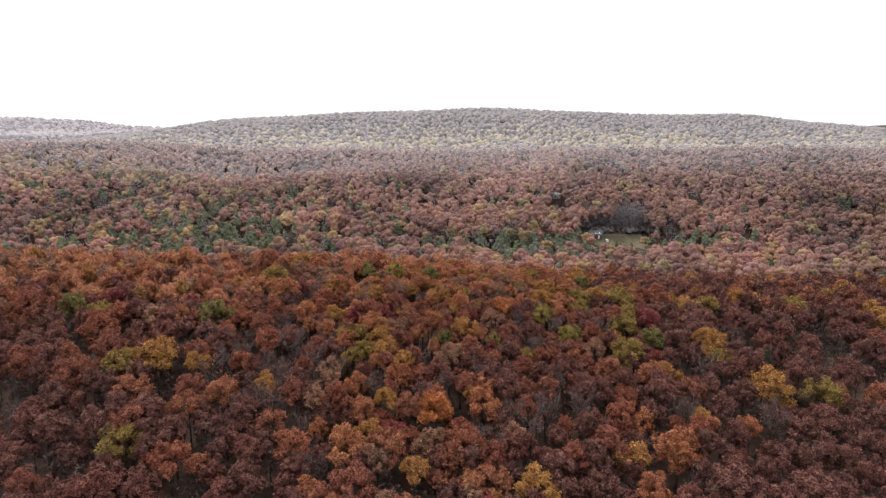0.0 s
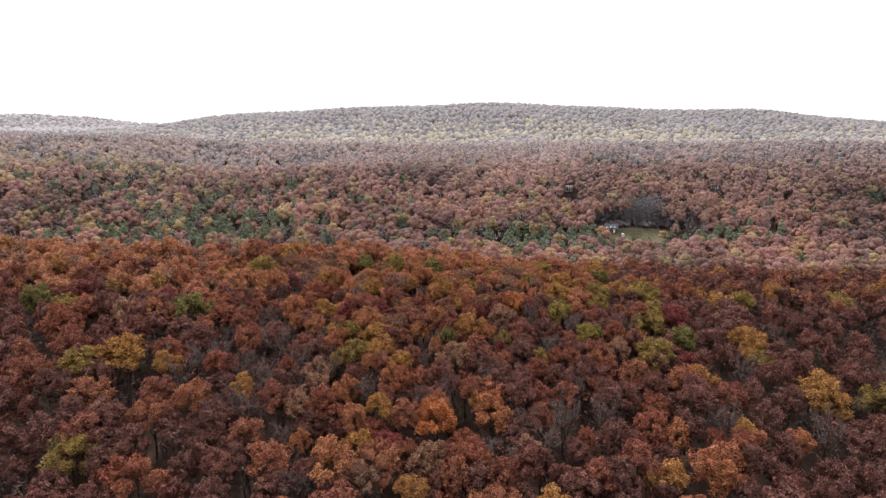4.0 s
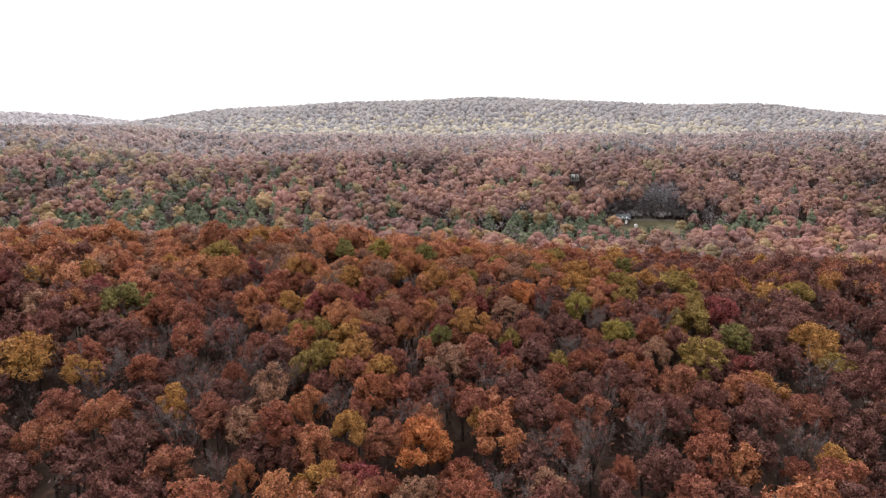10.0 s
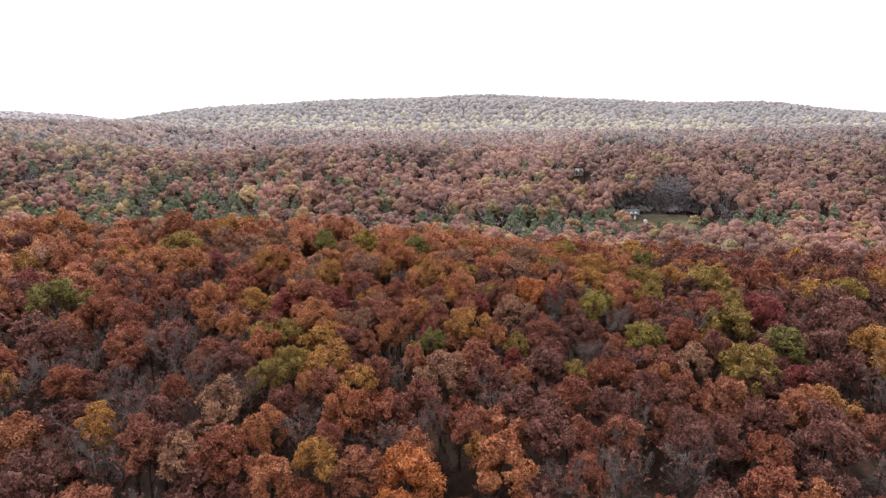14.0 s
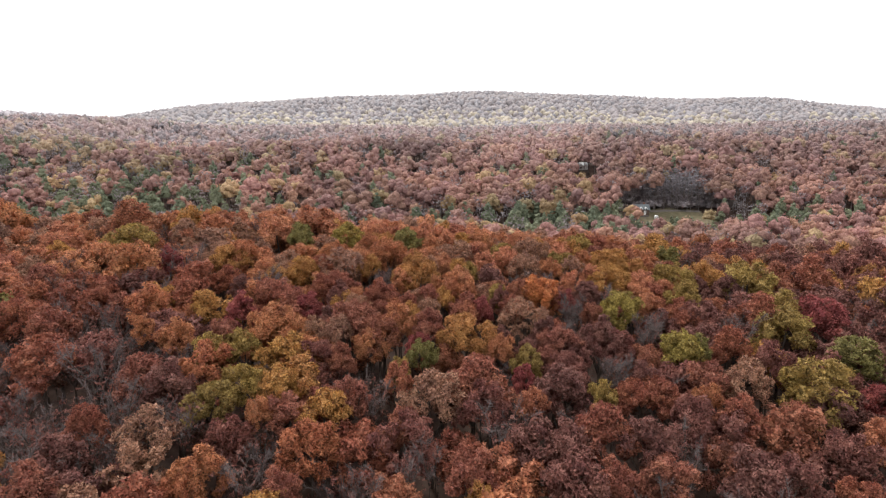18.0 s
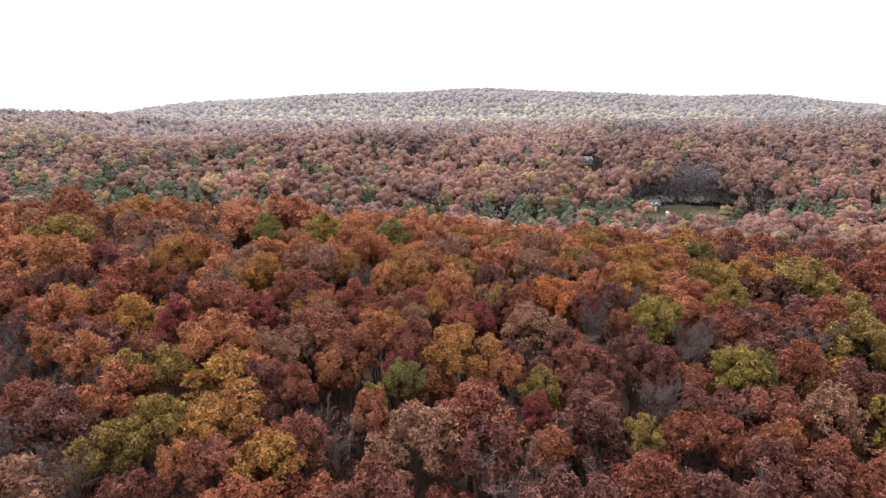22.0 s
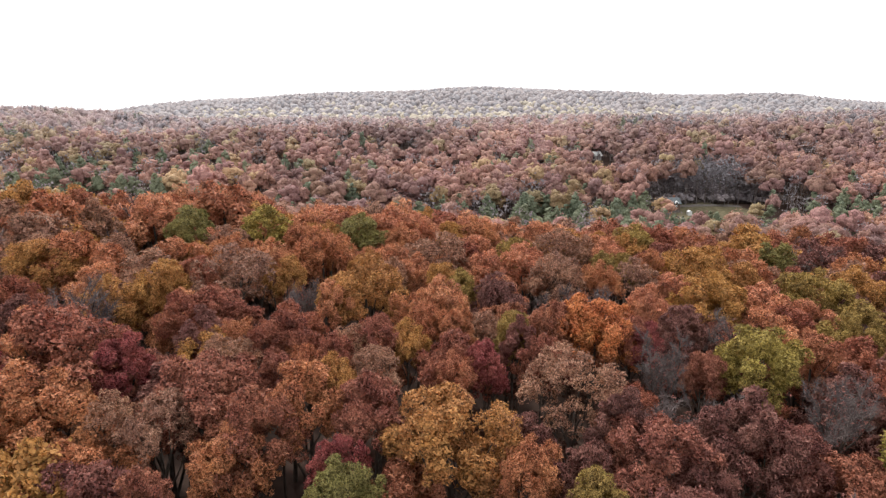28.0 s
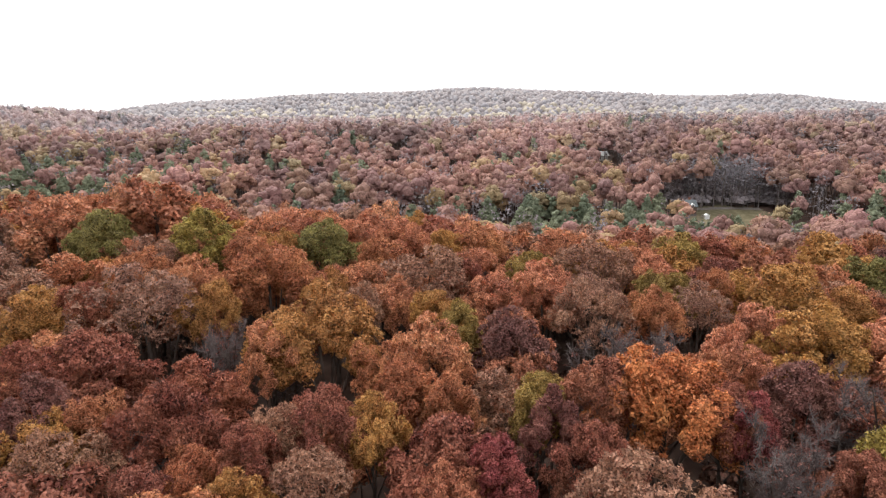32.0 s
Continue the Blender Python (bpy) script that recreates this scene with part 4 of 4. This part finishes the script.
sr = rf.uniform(2.9, 4.4, len(sx))
sh = rf.uniform(0.78, 1.0, len(sx))
sx, sy, sk = np.concatenate((gx3[:, 0], sx)), np.concatenate((gx3[:, 1], sy)), np.concatenate((gk, sk))
sr = np.concatenate((gx3[:, 2], sr))
sh = np.concatenate(((12.4 + 3.3 * (0.35 + 0.65 * gx3[:, 2] / 3.45)) / 15 * rf.uniform(0.98, 1.03, len(gk)), sh))
# haze and shade by colour: open crest oaks lightened to copper, flanks browned
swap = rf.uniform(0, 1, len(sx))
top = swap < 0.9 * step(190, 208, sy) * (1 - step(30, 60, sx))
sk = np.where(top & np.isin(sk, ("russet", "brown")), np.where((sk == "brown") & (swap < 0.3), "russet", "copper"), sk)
# flank trees moved to browner kinds: shade put into the leaf colour
flank = swap < 0.85 * np.maximum(step(4, 22, sx) * (1 - step(184, 198, sy)) + step(50, 75, sx) * step(186, 200, sy), step(25, 50, -sx) * (1 - step(168, 185, sy)))
sk = np.where(flank, np.where(sk == "orange", "russet", np.where(np.isin(sk, ("russet", "buff")), "brown", sk)), sk)
near = (np.hypot(sx - 7, sy - 162) < 72) & (sy > 170) & (np.abs(sx - 7) < 0.80 * (sy - 152) + 8)
single = near | (np.arange(len(sx)) < len(gk)) | ((sy > 130) & (np.abs(sx) < 0.50 * (sy - 40)) & (sy < 250))

LABEL = {
    "russet": "tall oak with dry russet-brown autumn leaves", "brown": "oak with dull dark brown leaves",
    "orange": "tree with bright orange autumn foliage", "copper": "russet oak along the crest, lightened to copper-tan as haze", "gold": "tree with golden yellow-brown leaves",
    "olive": "tree with yellow-green leaves just turning", "green": "tree still in dark green leaf",
    "bright": "maple in vivid orange autumn leaf", "lime": "rounded tree with bright yellow-green leaves",
    "crimson": "small maple with deep crimson leaves", "buff": "tree with thin faded buff-pink leaves",
    "bare": "leafless grey-brown tree with fine twigs", "pine": "dark green pine among bare hardwoods",
}


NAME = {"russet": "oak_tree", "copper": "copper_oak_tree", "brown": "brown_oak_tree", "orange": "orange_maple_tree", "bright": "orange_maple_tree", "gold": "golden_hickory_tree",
        "olive": "tulip_tree", "lime": "tulip_tree", "green": "green_oak_tree", "crimson": "red_maple_tree", "buff": "beech_tree"}


def leafy_tree(rng, kind, fine):
    e = new(NAME[kind])
    mesh_object("trunk", *tube(rng, (0, 0, -1.0), (rng.normal(0, 0.2), rng.normal(0, 0.2), 11.5), 0.27, 0.10, 6, 0.015, 4), BARK, e)
    thin = kind == "buff"
    for i in range((6 if thin else 4) if fine else 2):
        az = i * 2.4 + rng.uniform(0, 1)
        mesh_object("limb", *tube(rng, (0, 0, rng.uniform(5, 8)), (math.cos(az) * 2.3, math.sin(az) * 2.3, rng.uniform(10, 13)), 0.12, 0.03, 4, 0.05, 3), BARK, e)
    deep = rng.uniform(7.2, 9.2)
    if fine:
        shape = crown(rng, 20, 3000 if thin else 4400, 0.36, depth=deep, core=0.0 if thin else 0.6)
    else:
        shape = crown(rng, 14, 1000, 0.66, depth=deep, core=0.45 if thin else 0.72)
    mesh_object("crown", *shape, (LEAF if fine else SPRAY)[kind], e)
    return e


def bare_tree(rng, fine):
    e = new("bare_tree")
    mesh_object("trunk", *tube(rng, (0, 0, -1.0), (rng.normal(0, 0.3), rng.normal(0, 0.3), 12.5), 0.22, 0.05, 6, 0.015, 4), BARK, e)
    limbs, twigs = bare_branches(rng, 10, 8, 11, 7) if fine else bare_branches(rng, 7, 6, 8, 4)
    for m in limbs[:5]:
        mesh_object("limb", *m, BARK, e)
    mesh_object("branchwork", *twigs, TWIG, e)
    k = 380 if fine else 130
    dry = leaves(rng, np.stack((rng.normal(0, 1.5, k), rng.normal(0, 1.5, k), rng.uniform(7.5, 14.4, k)), 1), rng.normal(0, 1, (k, 3)), 0.32 if fine else 0.55)
    mesh_object("dry_foliage", *dry, LEAF["brown"], e)
    return e


def pine_tree(rng, fine):
    e = new("pine_tree")
    mesh_object("trunk", *tube(rng, (0, 0, -1.0), (0, 0, 16), 0.25, 0.05, 6, 0.01, 4), BARK, e)
    mesh_object("crown", *(pine_crown(rng, 16, 9, cards=14, size=0.5) if fine else pine_crown(rng, 12, 7, cards=6, size=0.8)), PINE, e)
    return e


def make_tree(rng, kind, fine):
    if kind == "bare":
        e = bare_tree(rng, fine)
    elif kind == "pine":
        e = pine_tree(rng, fine)
    else:
        e = leafy_tree(rng, kind, fine)
    return tagged(e, LABEL[kind], "tree", kind + " trees on the slope")


rt = np.random.default_rng(51)
made = {}
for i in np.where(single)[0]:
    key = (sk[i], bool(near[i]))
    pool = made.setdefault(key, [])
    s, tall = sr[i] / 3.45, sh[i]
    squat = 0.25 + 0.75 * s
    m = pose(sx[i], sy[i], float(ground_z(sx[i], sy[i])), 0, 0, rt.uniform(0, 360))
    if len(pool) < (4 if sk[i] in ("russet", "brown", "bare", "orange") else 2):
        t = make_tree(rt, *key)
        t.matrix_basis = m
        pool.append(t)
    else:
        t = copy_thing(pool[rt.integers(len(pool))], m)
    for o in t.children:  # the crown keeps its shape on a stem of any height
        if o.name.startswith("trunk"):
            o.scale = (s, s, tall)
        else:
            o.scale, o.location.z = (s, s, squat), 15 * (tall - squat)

LEAFY = {k: SHAPE["mid"] for k in PALETTE}
LEAFY["behind"] = SHAPE["far"]
LEAFY["bare"], LEAFY["pine"] = SHAPE["far_bare"], SHAPE["far_pine"]
PAL = dict(PALETTE)
PAL["bare"], PAL["pine"] = ((0.085, 0.058, 0.054), (0.11, 0.078, 0.072)), PALETTE["green"]
j = ~single
hx, hy = scatter(rf, -130, 130, -20, 112, 7.2)
hcol = tint(rf, rf.choice(np.array(("russet", "brown", "orange")), len(hx)), PALETTE)
woods("slope_woods", "dense autumn canopy of russet and brown oaks on the slope", np.append(sx[j], hx), np.append(sy[j], hy), np.append(sk[j], np.full(len(hx), "behind")),
      np.concatenate((tint(rf, sk[j], PAL), hcol)), LEAFY, 1.0, WOODS, (0.085, 0.070, 0.060))

# low growth between the stems near the crest
ru = np.random.default_rng(61)
ux, uy = scatter(ru, -110, 130, 146, 246, 4.5, 0.45)
keep = (np.abs(ux) < 0.6 * (uy - 60)) & (np.hypot(ux[:, None] - sx, uy[:, None] - sy).min(1) > 1.6)
ux, uy = ux[keep], uy[keep]
uk = ru.choice(np.array(("bare", "brown", "russet")), len(ux), p=(0.62, 0.28, 0.10))
PAL["brown"] = ((0.100, 0.050, 0.036), (0.125, 0.060, 0.042))
woods("understory", "low bare saplings and brown brush between the tree stems", ux, uy, uk, tint(ru, uk, PAL),
      {"bare": SHAPE["far_bare"], "brown": SHAPE["far"], "russet": SHAPE["far"]}, 0.46, WOODS, (0.085, 0.070, 0.060))
